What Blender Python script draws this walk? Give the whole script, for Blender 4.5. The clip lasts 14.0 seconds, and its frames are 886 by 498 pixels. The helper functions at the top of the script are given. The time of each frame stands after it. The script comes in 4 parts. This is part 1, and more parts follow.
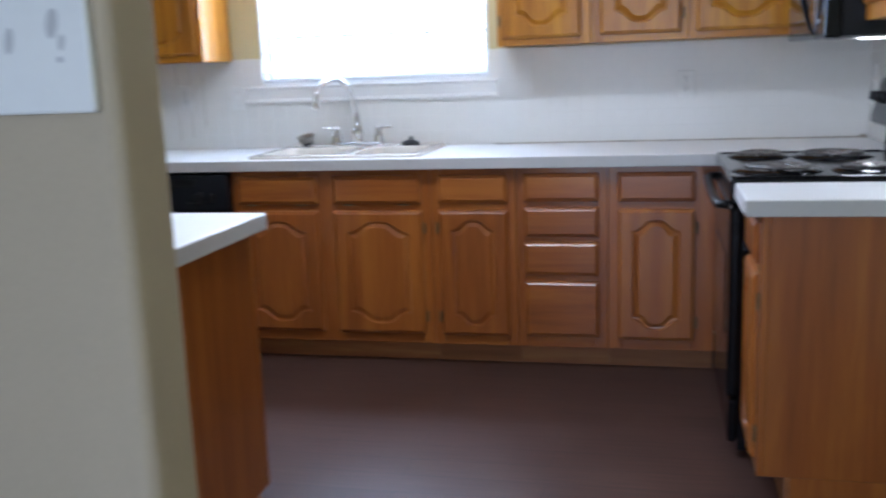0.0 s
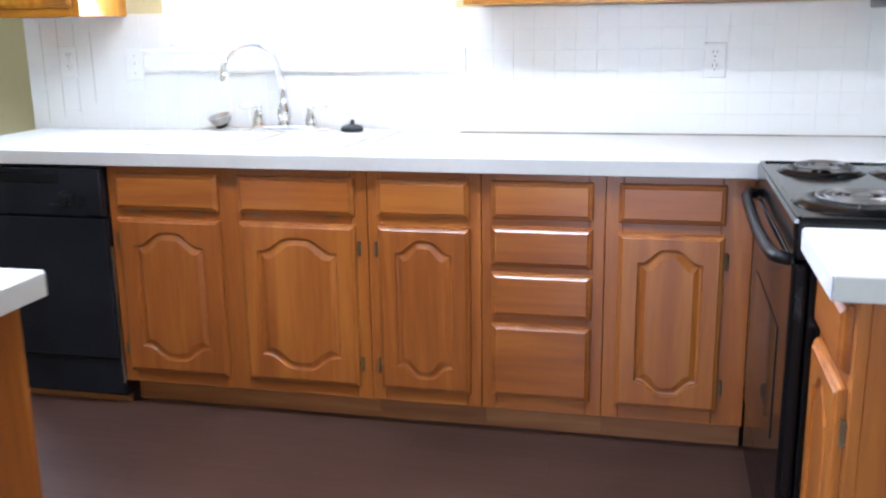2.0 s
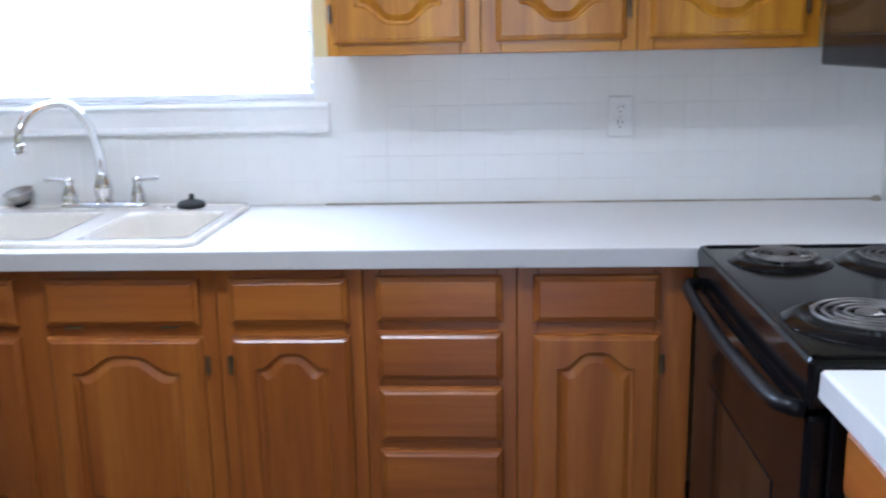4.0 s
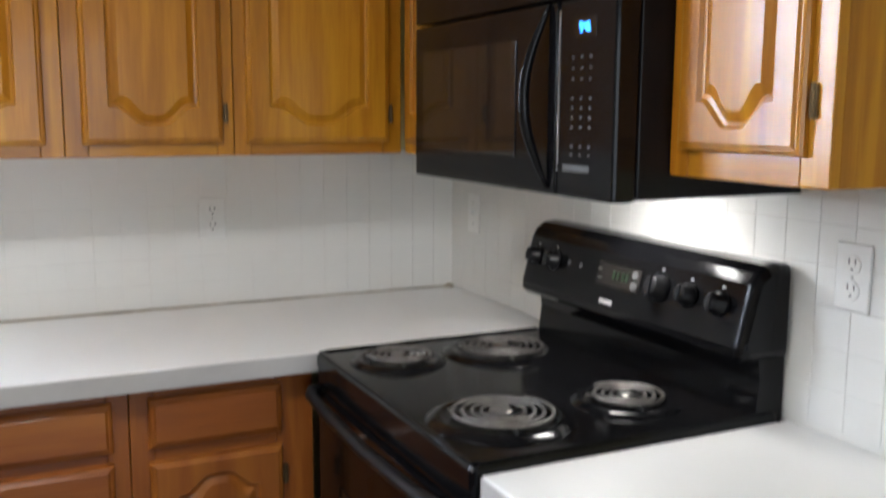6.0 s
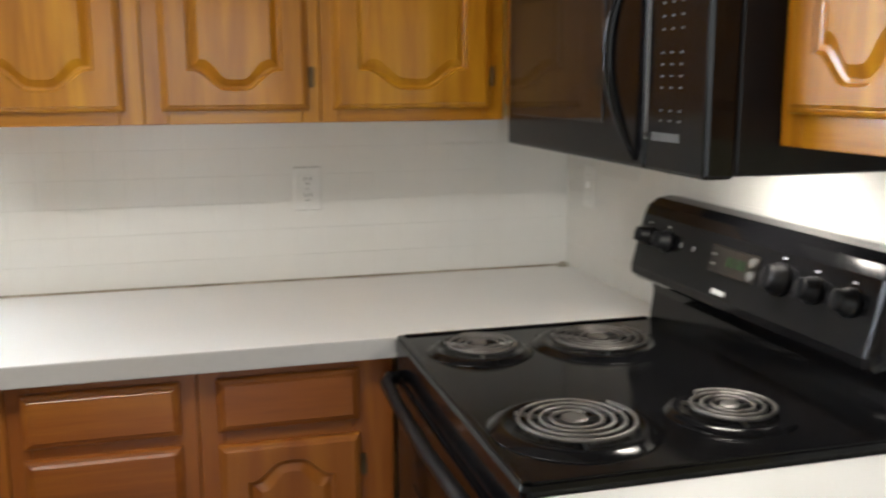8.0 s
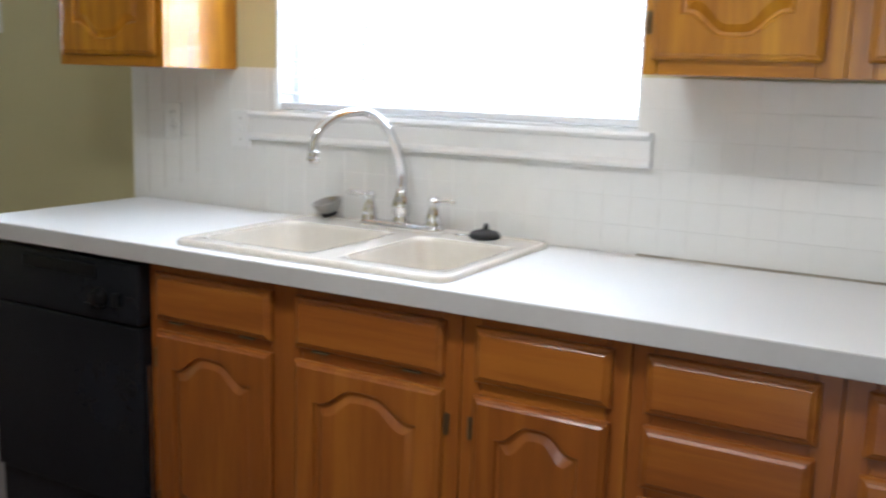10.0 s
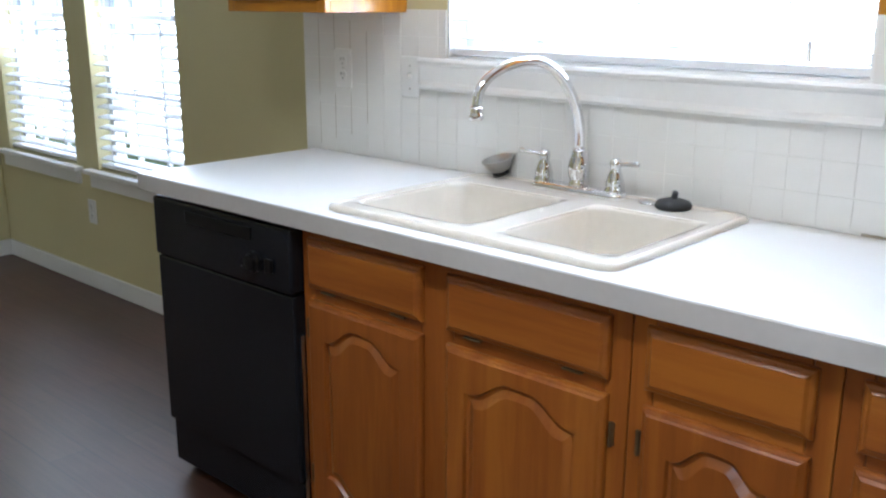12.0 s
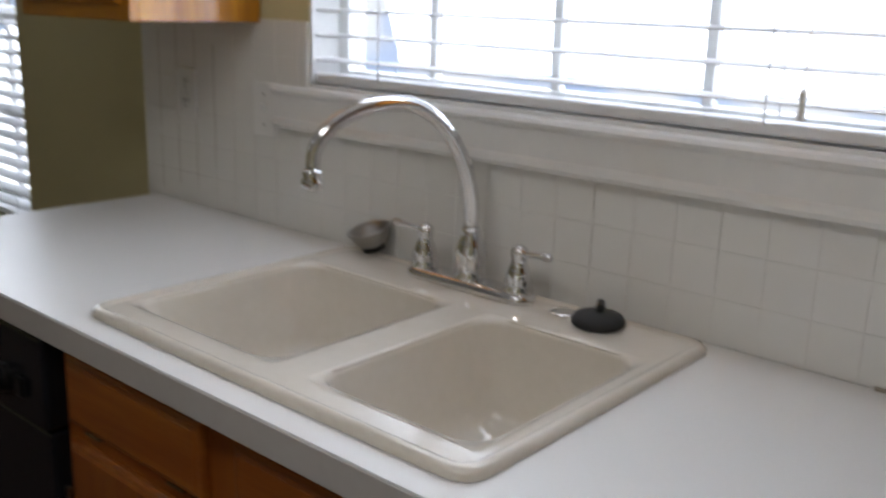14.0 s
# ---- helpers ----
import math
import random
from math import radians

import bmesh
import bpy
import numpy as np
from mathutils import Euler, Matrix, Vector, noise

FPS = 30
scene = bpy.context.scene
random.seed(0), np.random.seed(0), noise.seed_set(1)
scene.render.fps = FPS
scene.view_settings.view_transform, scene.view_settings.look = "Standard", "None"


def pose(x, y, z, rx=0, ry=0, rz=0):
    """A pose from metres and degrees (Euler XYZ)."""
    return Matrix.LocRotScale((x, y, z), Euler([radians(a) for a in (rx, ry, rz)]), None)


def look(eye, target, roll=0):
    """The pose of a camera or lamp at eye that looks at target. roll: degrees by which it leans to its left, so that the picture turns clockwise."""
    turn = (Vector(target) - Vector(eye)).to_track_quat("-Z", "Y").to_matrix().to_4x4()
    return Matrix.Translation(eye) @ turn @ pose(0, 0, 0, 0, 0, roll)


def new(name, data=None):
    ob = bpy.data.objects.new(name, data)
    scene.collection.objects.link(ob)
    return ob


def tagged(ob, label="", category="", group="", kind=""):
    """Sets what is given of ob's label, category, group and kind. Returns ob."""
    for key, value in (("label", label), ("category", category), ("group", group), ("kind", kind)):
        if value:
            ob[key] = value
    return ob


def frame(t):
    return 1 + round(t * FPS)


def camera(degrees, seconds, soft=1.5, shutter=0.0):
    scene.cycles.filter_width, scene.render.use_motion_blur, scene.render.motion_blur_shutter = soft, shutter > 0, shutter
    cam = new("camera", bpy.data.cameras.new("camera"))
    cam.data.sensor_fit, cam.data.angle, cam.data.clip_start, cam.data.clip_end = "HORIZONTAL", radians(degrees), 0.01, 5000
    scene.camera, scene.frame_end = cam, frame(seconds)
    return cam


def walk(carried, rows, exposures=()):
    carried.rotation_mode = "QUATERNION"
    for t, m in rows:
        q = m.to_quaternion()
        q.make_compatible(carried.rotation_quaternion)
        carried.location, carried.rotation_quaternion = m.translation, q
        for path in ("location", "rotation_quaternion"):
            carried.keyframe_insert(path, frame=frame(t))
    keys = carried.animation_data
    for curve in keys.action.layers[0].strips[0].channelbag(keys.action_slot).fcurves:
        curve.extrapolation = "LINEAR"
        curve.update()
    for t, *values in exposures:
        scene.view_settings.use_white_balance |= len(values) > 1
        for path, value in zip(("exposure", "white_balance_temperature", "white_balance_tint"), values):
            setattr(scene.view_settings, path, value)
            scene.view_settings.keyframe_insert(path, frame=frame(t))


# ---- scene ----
cam = camera(50.6, 14.0, soft=2.2, shutter=0.5)
PATH = [
    (0, (-0.867, -4.332, 1.289), (-1.317, -2.422, 0.906), -2.2),
    (0.5, (-0.894, -4.12, 1.309), (-1.136, -2.185, 0.865), -1.9),
    (1, (-0.896, -3.87, 1.317), (-1.128, -1.944, 0.831), -1.4),
    (1.5, (-0.951, -3.589, 1.294), (-1.259, -1.67, 0.82), -0.7),
    (2, (-0.918, -3.296, 1.306), (-1.364, -1.403, 0.837), -0.9),
    (4.5, (-1.232, -2.694, 1.43), (-1.029, -0.75, 1.004), -1.2),
    (5, (-1.317, -2.654, 1.465), (-0.68, -0.807, 1.038), 0.1),
    (5.5, (-1.302, -2.641, 1.466), (-0.468, -0.879, 1.017), 0.2),
    (6, (-1.3, -2.645, 1.471), (-0.446, -0.86, 1.181), 0.3),
    (6.5, (-1.331, -2.66, 1.496), (-0.453, -0.868, 1.362), 0.8),
    (7, (-1.26, -2.619, 1.504), (-0.433, -0.824, 1.201), 0.4),
    (7.5, (-1.235, -2.556, 1.471), (-0.432, -0.756, 1.137), 1.0),
    (8, (-1.068, -2.508, 1.459), (-0.547, -0.61, 1.102), -0.2),
    (8.5, (-0.988, -2.488, 1.451), (-0.872, -0.527, 1.074), -0.8),
    (9, (-0.953, -2.476, 1.398), (-1.225, -0.523, 1.062), 0.6),
    (11.3, (-0.931, -1.943, 1.323), (-2.269, -0.527, 0.869), 0.5),
    (11.5, (-0.933, -1.948, 1.342), (-2.268, -0.536, 0.868), 0.4),
    (12, (-1.011, -1.943, 1.377), (-2.309, -0.51, 0.867), 0.3),
    (12.5, (-1.043, -1.845, 1.381), (-2.382, -0.430, 0.9245), -0.5),
    (13, (-1.103, -1.556, 1.366), (-2.533, -0.209, 0.993), -0.9),
    (13.5, (-1.213, -1.383, 1.391), (-2.618, -0.008, 1.025), -0.1),
    (14, (-1.305, -1.266, 1.402), (-2.564, 0.202, 0.892), 1.9),
]
EXPOSURES = [(0.0, 0.1, 5050, 13), (0.5, 0.45, 5000, 13), (1.0, 0.82, 5050, 12), (1.5, 1.1, 5100, 12), (2.2, 1.25, 5150, 12), (4.5, 0.15, 4950, 13), (5.5, 0.05, 5250, 13), (6.0, 0.1, 5900, 11), (6.5, 0.1, 6550, 11),
             (7.5, 0.2, 6500, 10), (9.0, 0.05, 6100, 10), (11.5, 0.2, 5500, 10), (12.5, 0.1, 5500, 10), (13.0, -0.35, 5450, 13), (13.5, -0.9, 5500, 15), (14.0, -1.3, 6200, 14)]
walk(cam, [(t, look(eye, target, roll)) for t, eye, target, roll in PATH], EXPOSURES)

# ---- world and light ----
world = bpy.data.worlds.new("world")
scene.world = world
world.use_nodes = True
wn = world.node_tree
sky = wn.nodes.new("ShaderNodeTexSky")
sky.sky_type = "NISHITA"
sky.sun_disc = False
sky.sun_elevation = radians(50)
sky.sun_rotation = radians(150)
wn.nodes["Background"].inputs["Strength"].default_value = 0.12
wn.links.new(sky.outputs["Color"], wn.nodes["Background"].inputs["Color"])

sun = new("sun", bpy.data.lights.new("sun", "SUN"))
sun.data.energy, sun.data.angle, sun.data.color = 3.0, radians(0.5), (1.0, 0.95, 0.88)
sun.matrix_world = look((0, -20, 25), (0, 0, 0))


def area_light(name, eye, target, sx, sy, watts, colour):
    lamp = new(name, bpy.data.lights.new(name, "AREA"))
    lamp.data.shape, lamp.data.size, lamp.data.size_y = "RECTANGLE", sx, sy
    lamp.data.energy, lamp.data.color = watts, colour
    lamp.matrix_world = look(eye, target)
    return lamp


area_light("kitchen_window_daylight", (-2.19, 0.11, 1.65), (-2.19, -2, 0.9), 1.1, 0.8, 72, (0.86, 0.93, 1.0))
area_light("dining_window_daylight", (-4.69, 0.23, 1.33), (-4.5, -2, 0.9), 0.68, 1.35, 29, (0.9, 0.95, 1.0))
area_light("dining_window_daylight", (-5.63, 0.23, 1.33), (-5.4, -2, 0.9), 0.68, 1.35, 29, (0.9, 0.95, 1.0))
area_light("hood_lamp", (-0.182, -1.12, 1.318), (-0.132, -1.12, 0.9), 0.06, 0.16, 2.3, (1.0, 0.93, 0.82))
area_light("ceiling_lamp", (-1.75, -1.60, 2.36), (-1.75, -1.60, 0), 1.1, 0.3, 15, (1.0, 0.95, 0.88))
# Unseen south opening and its daylight are added to light the sink wall.
area_light("added_south_daylight", (-1.4, -6.17, 1.1), (-1.4, 0, 1.1), 2.1, 1.9, 32, (0.92, 0.96, 1.0))


# ---- materials ----
def material(name, rough=0.5, metal=0.0, coat=0.0):
    m = bpy.data.materials.new(name)
    m.use_nodes = True
    b = m.node_tree.nodes["Principled BSDF"]
    b.inputs["Roughness"].default_value = rough
    b.inputs["Metallic"].default_value = metal
    b.inputs["Coat Weight"].default_value = coat
    b.inputs["Coat Roughness"].default_value = 0.12
    return m, m.node_tree, b


def node(nt, kind, **values):
    n = nt.nodes.new(kind)
    for k, v in values.items():
        n.inputs[k.replace("_", " ")].default_value = v
    return n


def ramp(nt, fac, stops):
    r = nt.nodes.new("ShaderNodeValToRGB")
    e = r.color_ramp.elements
    while len(e) < len(stops):
        e.new(0.5)
    for k, (p, c) in zip(e, stops):
        k.position, k.color = p, (*c, 1)
    nt.links.new(fac, r.inputs["Fac"])
    return r.outputs["Color"]


def mottled(name, dark, light, scale=3.0, rough=0.5, metal=0.0, coat=0.0, grain=60.0, bump=0.05, vary=0.0, spec=0.5):
    """Paint, plastic, stone: two scales of noise in the colour, fine relief, uneven gloss."""
    m, nt, b = material(name, rough, metal, coat)
    b.inputs["Specular IOR Level"].default_value = spec
    tc = nt.nodes.new("ShaderNodeTexCoord")
    big = node(nt, "ShaderNodeTexNoise", Scale=scale, Detail=5.0)
    fine = node(nt, "ShaderNodeTexNoise", Scale=grain, Detail=3.0)
    nt.links.new(tc.outputs["Object"], big.inputs["Vector"])
    nt.links.new(tc.outputs["Object"], fine.inputs["Vector"])
    mix = nt.nodes.new("ShaderNodeMath")
    mix.operation = "MULTIPLY_ADD"
    nt.links.new(fine.outputs["Fac"], mix.inputs[0])
    mix.inputs[1].default_value = 0.3
    nt.links.new(big.outputs["Fac"], mix.inputs[2])
    fac = mix.outputs[0]
    if vary:
        info = nt.nodes.new("ShaderNodeObjectInfo")
        add = nt.nodes.new("ShaderNodeMath")
        add.operation = "MULTIPLY_ADD"
        nt.links.new(info.outputs["Random"], add.inputs[0])
        add.inputs[1].default_value = vary
        nt.links.new(fac, add.inputs[2])
        fac = add.outputs[0]
    nt.links.new(ramp(nt, fac, [(0.4, dark), (0.9, light)]), b.inputs["Base Color"])
    rr = nt.nodes.new("ShaderNodeMapRange")
    nt.links.new(big.outputs["Fac"], rr.inputs["Value"])
    rr.inputs["To Min"].default_value, rr.inputs["To Max"].default_value = rough * 0.8, min(1, rough * 1.25)
    nt.links.new(rr.outputs["Result"], b.inputs["Roughness"])
    bp = node(nt, "ShaderNodeBump", Strength=bump, Distance=0.002)
    nt.links.new(fine.outputs["Fac"], bp.inputs["Height"])
    nt.links.new(bp.outputs["Normal"], b.inputs["Normal"])
    return m


def wood(name, dark, mid, light, axis="Z", rough=0.34, coat=0.35):
    """Varnished oak with stretched grain along one axis and a tone of its own on each board."""
    m, nt, b = material(name, rough, 0, coat)
    b.inputs["Specular IOR Level"].default_value = 0.35
    tc = nt.nodes.new("ShaderNodeTexCoord")
    info = nt.nodes.new("ShaderNodeObjectInfo")
    off = nt.nodes.new("ShaderNodeVectorMath")
    off.operation = "MULTIPLY_ADD"
    comb = nt.nodes.new("ShaderNodeCombineXYZ")
    for k in "XYZ":
        nt.links.new(info.outputs["Random"], comb.inputs[k])
    nt.links.new(comb.outputs[0], off.inputs[0])
    off.inputs[1].default_value = (7, 11, 5)
    nt.links.new(tc.outputs["Object"], off.inputs[2])
    mp = nt.nodes.new("ShaderNodeMapping")
    mp.inputs["Scale"].default_value = {"Z": (1, 1, 0.07), "X": (0.07, 1, 1), "Y": (1, 0.07, 1)}[axis]
    nt.links.new(off.outputs[0], mp.inputs["Vector"])
    grain = node(nt, "ShaderNodeTexNoise", Scale=70.0, Detail=6.0, Roughness=0.65, Distortion=0.4)
    broad = node(nt, "ShaderNodeTexNoise", Scale=9.0, Detail=4.0, Distortion=1.4)
    nt.links.new(mp.outputs[0], grain.inputs["Vector"])
    nt.links.new(mp.outputs[0], broad.inputs["Vector"])
    a = nt.nodes.new("ShaderNodeMath")
    a.operation = "MULTIPLY_ADD"
    nt.links.new(grain.outputs["Fac"], a.inputs[0])
    a.inputs[1].default_value = 0.45
    nt.links.new(broad.outputs["Fac"], a.inputs[2])
    t = nt.nodes.new("ShaderNodeMath")
    t.operation = "MULTIPLY_ADD"
    nt.links.new(info.outputs["Random"], t.inputs[0])
    t.inputs[1].default_value = 0.14
    nt.links.new(a.outputs[0], t.inputs[2])
    nt.links.new(ramp(nt, t.outputs[0], [(0.45, dark), (0.78, mid), (1.05, light)]), b.inputs["Base Color"])
    bp = node(nt, "ShaderNodeBump", Strength=0.12, Distance=0.001)
    nt.links.new(grain.outputs["Fac"], bp.inputs["Height"])
    nt.links.new(bp.outputs["Normal"], b.inputs["Normal"])
    return m


OAK_D, OAK_M, OAK_L = (0.22, 0.071, 0.004), (0.42, 0.166, 0.007), (0.56, 0.262, 0.012)
OAK = wood("oak_upright_grain", OAK_D, OAK_M, OAK_L, "Z")
OAK_X = wood("oak_level_grain", OAK_D, OAK_M, OAK_L, "X")
RED_D, RED_M, RED_L = (0.180, 0.050, 0.009), (0.280, 0.083, 0.012), (0.365, 0.124, 0.017)
RED = wood("reddish_oak_upright", RED_D, RED_M, RED_L, "Z", 0.32, 0.5)
RED_X = wood("reddish_oak_level", RED_D, RED_M, RED_L, "X", 0.32, 0.5)
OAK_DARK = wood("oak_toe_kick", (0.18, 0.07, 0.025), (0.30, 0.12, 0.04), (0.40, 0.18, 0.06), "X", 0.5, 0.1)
YELLOW = mottled("yellow_green_wall_paint", (0.57, 0.515, 0.285), (0.63, 0.575, 0.33), 1.5, 0.7, bump=0.25, grain=120)
TAN = mottled("tan_wall_paint", (0.40, 0.335, 0.235), (0.46, 0.385, 0.275), 1.5, 0.7, bump=0.25, grain=120)
CEIL = mottled("ceiling_paint", (0.74, 0.73, 0.69), (0.82, 0.81, 0.77), 2, 0.85, bump=0.5, grain=90)
WHITE = mottled("white_trim_paint", (0.74, 0.74, 0.73), (0.82, 0.82, 0.8), 4, 0.4)
LAMINATE = mottled("white_laminate", (0.78, 0.78, 0.765), (0.85, 0.85, 0.835), 2.0, 0.32, grain=300, bump=0.03)
CAULK = mottled("stained_caulk", (0.22, 0.19, 0.14), (0.5, 0.46, 0.38), 9, 0.8, bump=0.3)
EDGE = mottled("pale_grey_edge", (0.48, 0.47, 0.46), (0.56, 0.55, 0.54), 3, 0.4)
TILE = mottled("glazed_white_tile", (0.75, 0.745, 0.715), (0.81, 0.805, 0.78), 2.5, 0.24, vary=0.05, bump=0.03, grain=18)
GROUT = mottled("tile_grout", (0.72, 0.715, 0.68), (0.79, 0.785, 0.75), 6, 0.9, bump=0.3)
CREAM = mottled("almond_sink_enamel", (0.66, 0.61, 0.52), (0.75, 0.70, 0.62), 2.5, 0.08, coat=0.4, bump=0.01)
BLACK = mottled("black_enamel", (0.003, 0.003, 0.0035), (0.007, 0.007, 0.008), 5, 0.12, bump=0.01, spec=0.22)
DISH_BLACK = mottled("dishwasher_enamel", (0.008, 0.009, 0.012), (0.014, 0.016, 0.021), 5, 0.2, bump=0.01, spec=0.28)
BLACK_SATIN = mottled("black_plastic", (0.005, 0.005, 0.006), (0.011, 0.011, 0.012), 5, 0.33, bump=0.04, grain=200, spec=0.2)
GLASS_BLACK = mottled("smoked_door_glass", (0.012, 0.010, 0.009), (0.02, 0.017, 0.015), 5, 0.06, bump=0.0)
RUBBER = mottled("black_rubber", (0.012, 0.012, 0.012), (0.024, 0.024, 0.024), 9, 0.6)
CHROME = mottled("chrome", (0.72, 0.72, 0.73), (0.80, 0.80, 0.81), 6, 0.08, 1.0, bump=0.01)
STEEL = mottled("worn_steel", (0.35, 0.34, 0.32), (0.5, 0.49, 0.47), 8, 0.3, 1.0, bump=0.05)
COIL = mottled("burner_coil_steel", (0.09, 0.083, 0.078), (0.20, 0.188, 0.176), 30, 0.42, 0.7, bump=0.1)
HINGE = mottled("aged_bronze", (0.12, 0.08, 0.04), (0.24, 0.17, 0.09), 20, 0.45, 0.8)
PLASTIC = mottled("white_plastic", (0.74, 0.74, 0.72), (0.8, 0.8, 0.78), 6, 0.35)
SLOT = mottled("dark_slot", (0.02, 0.02, 0.02), (0.05, 0.05, 0.05), 6, 0.6)
MARK = mottled("pale_print", (0.05, 0.05, 0.05), (0.09, 0.09, 0.09), 6, 0.5)
SMUDGE = mottled("grey_smudge", (0.42, 0.42, 0.42), (0.55, 0.55, 0.55), 30, 0.6)
LOGO = mottled("silver_badge", (0.55, 0.55, 0.56), (0.7, 0.7, 0.7), 6, 0.3, 0.6)
SLAT = mottled("white_blind_slat", (0.74, 0.75, 0.76), (0.82, 0.83, 0.84), 4, 0.45)
GRASS = mottled("lawn", (0.05, 0.08, 0.02), (0.12, 0.16, 0.05), 2, 0.9)


def glow(name, colour, strength):
    m, nt, b = material(name, 0.4)
    b.inputs["Base Color"].default_value = (*colour, 1)
    b.inputs["Emission Color"].default_value = (*colour, 1)
    b.inputs["Emission Strength"].default_value = strength
    return m


BLUE_DIGITS = glow("blue_digits", (0.05, 0.35, 1.0), 5)
GREEN_DIGITS = glow("green_digits", (0.006, 0.022, 0.005), 0.02)
DIFFUSER = glow("lamp_diffuser", (1.0, 0.95, 0.87), 5)
HOOD_LENS = glow("hood_lens", (1.0, 0.93, 0.8), 8)
OUTSIDE, nt_out, b_out = material("bright_outdoors", 0.9)
n_out = node(nt_out, "ShaderNodeTexNoise", Scale=0.9, Detail=4.0)
nt_out.links.new(nt_out.nodes.new("ShaderNodeTexCoord").outputs["Object"], n_out.inputs["Vector"])
nt_out.links.new(ramp(nt_out, n_out.outputs["Fac"], [(0.42, (0.30, 0.48, 0.85)), (0.60, (0.9, 0.95, 1.0))]), b_out.inputs["Emission Color"])
b_out.inputs["Emission Strength"].default_value = 2.5


def wood_floor():
    m, nt, b = material("dark_floor", 0.38)
    tc = nt.nodes.new("ShaderNodeTexCoord")
    br = nt.nodes.new("ShaderNodeTexBrick")
    br.offset = 0.37
    nt.links.new(tc.outputs["Object"], br.inputs["Vector"])
    for k, v in (("Scale", 1.0), ("Brick Width", 1.2), ("Row Height", 0.12), ("Mortar Size", 0.002), ("Bias", 0.0)):
        br.inputs[k].default_value = v
    br.inputs["Color1"].default_value = (0.070, 0.036, 0.027, 1)
    br.inputs["Color2"].default_value = (0.086, 0.045, 0.033, 1)
    br.inputs["Mortar"].default_value = (0.052, 0.030, 0.026, 1)
    mp = nt.nodes.new("ShaderNodeMapping")
    mp.inputs["Scale"].default_value = (0.08, 1, 1)
    nt.links.new(tc.outputs["Object"], mp.inputs["Vector"])
    g = node(nt, "ShaderNodeTexNoise", Scale=60.0, Detail=6.0)
    nt.links.new(mp.outputs[0], g.inputs["Vector"])
    mx = nt.nodes.new("ShaderNodeMix")
    mx.data_type, mx.blend_type = "RGBA", "MULTIPLY"
    mx.inputs["Factor"].default_value = 0.6
    nt.links.new(br.outputs["Color"], mx.inputs["A"])
    nt.links.new(ramp(nt, g.outputs["Fac"], [(0.3, (0.6, 0.6, 0.6)), (0.7, (1.1, 1.1, 1.1))]), mx.inputs["B"])
    wear = node(nt, "ShaderNodeTexNoise", Scale=1.7, Detail=5.0)
    nt.links.new(tc.outputs["Object"], wear.inputs["Vector"])
    mw = nt.nodes.new("ShaderNodeMix")
    mw.data_type, mw.blend_type = "RGBA", "MULTIPLY"
    mw.inputs["Factor"].default_value = 0.8
    nt.links.new(mx.outputs["Result"], mw.inputs["A"])
    nt.links.new(ramp(nt, wear.outputs["Fac"], [(0.35, (0.72, 0.70, 0.70)), (0.68, (1.15, 1.1, 1.1))]), mw.inputs["B"])
    nt.links.new(mw.outputs["Result"], b.inputs["Base Color"])
    gl = nt.nodes.new("ShaderNodeMapRange")
    nt.links.new(wear.outputs["Fac"], gl.inputs["Value"])
    gl.inputs["To Min"].default_value, gl.inputs["To Max"].default_value = 0.28, 0.55
    nt.links.new(gl.outputs["Result"], b.inputs["Roughness"])
    bp = node(nt, "ShaderNodeBump", Strength=0.15, Distance=0.001)
    nt.links.new(g.outputs["Fac"], bp.inputs["Height"])
    nt.links.new(bp.outputs["Normal"], b.inputs["Normal"])
    return m


FLOOR = wood_floor()

# ---- mesh helpers ----


def mesh_from(bm, name):
    bmesh.ops.recalc_face_normals(bm, faces=bm.faces)
    me = bpy.data.meshes.new(name)
    bm.to_mesh(me)
    bm.free()
    return me


def part(name, bm, mat, parent=None, label="", smooth=False):
    me = bm if isinstance(bm, bpy.types.Mesh) else mesh_from(bm, name)
    if mat and not me.materials:
        me.materials.append(mat)
    if smooth:
        me.polygons.foreach_set("use_smooth", [True] * len(me.polygons))
    ob = new(name, me)
    if parent:
        ob.parent = parent
    return tagged(ob, label)


def thing(name, place, label, category, group="", kind="", turn=0):
    ob = new(name)
    ob.matrix_world = pose(*place, 0, 0, turn)
    ob.empty_display_size = 0.05
    return tagged(ob, label, category, group, kind)


def add_box(bm, lo, hi, bevel=0.0, segs=2):
    made = bmesh.ops.create_cube(bm, size=1.0)["verts"]
    c = [(a + b) / 2 for a, b in zip(lo, hi)]
    d = [abs(b - a) for a, b in zip(lo, hi)]
    for v in made:
        v.co = Vector((c[0] + v.co.x * d[0], c[1] + v.co.y * d[1], c[2] + v.co.z * d[2]))
    if bevel:
        edges = list({e for v in made for e in v.link_edges})
        bmesh.ops.bevel(bm, geom=edges, offset=bevel, segments=segs, affect="EDGES", profile=0.5)
    return bm


def box(lo, hi, bevel=0.0, segs=2):
    return add_box(bmesh.new(), lo, hi, bevel, segs)


def boxes(*pairs, bevel=0.0):
    bm = bmesh.new()
    for lo, hi in pairs:
        add_box(bm, lo, hi, bevel)
    return bm


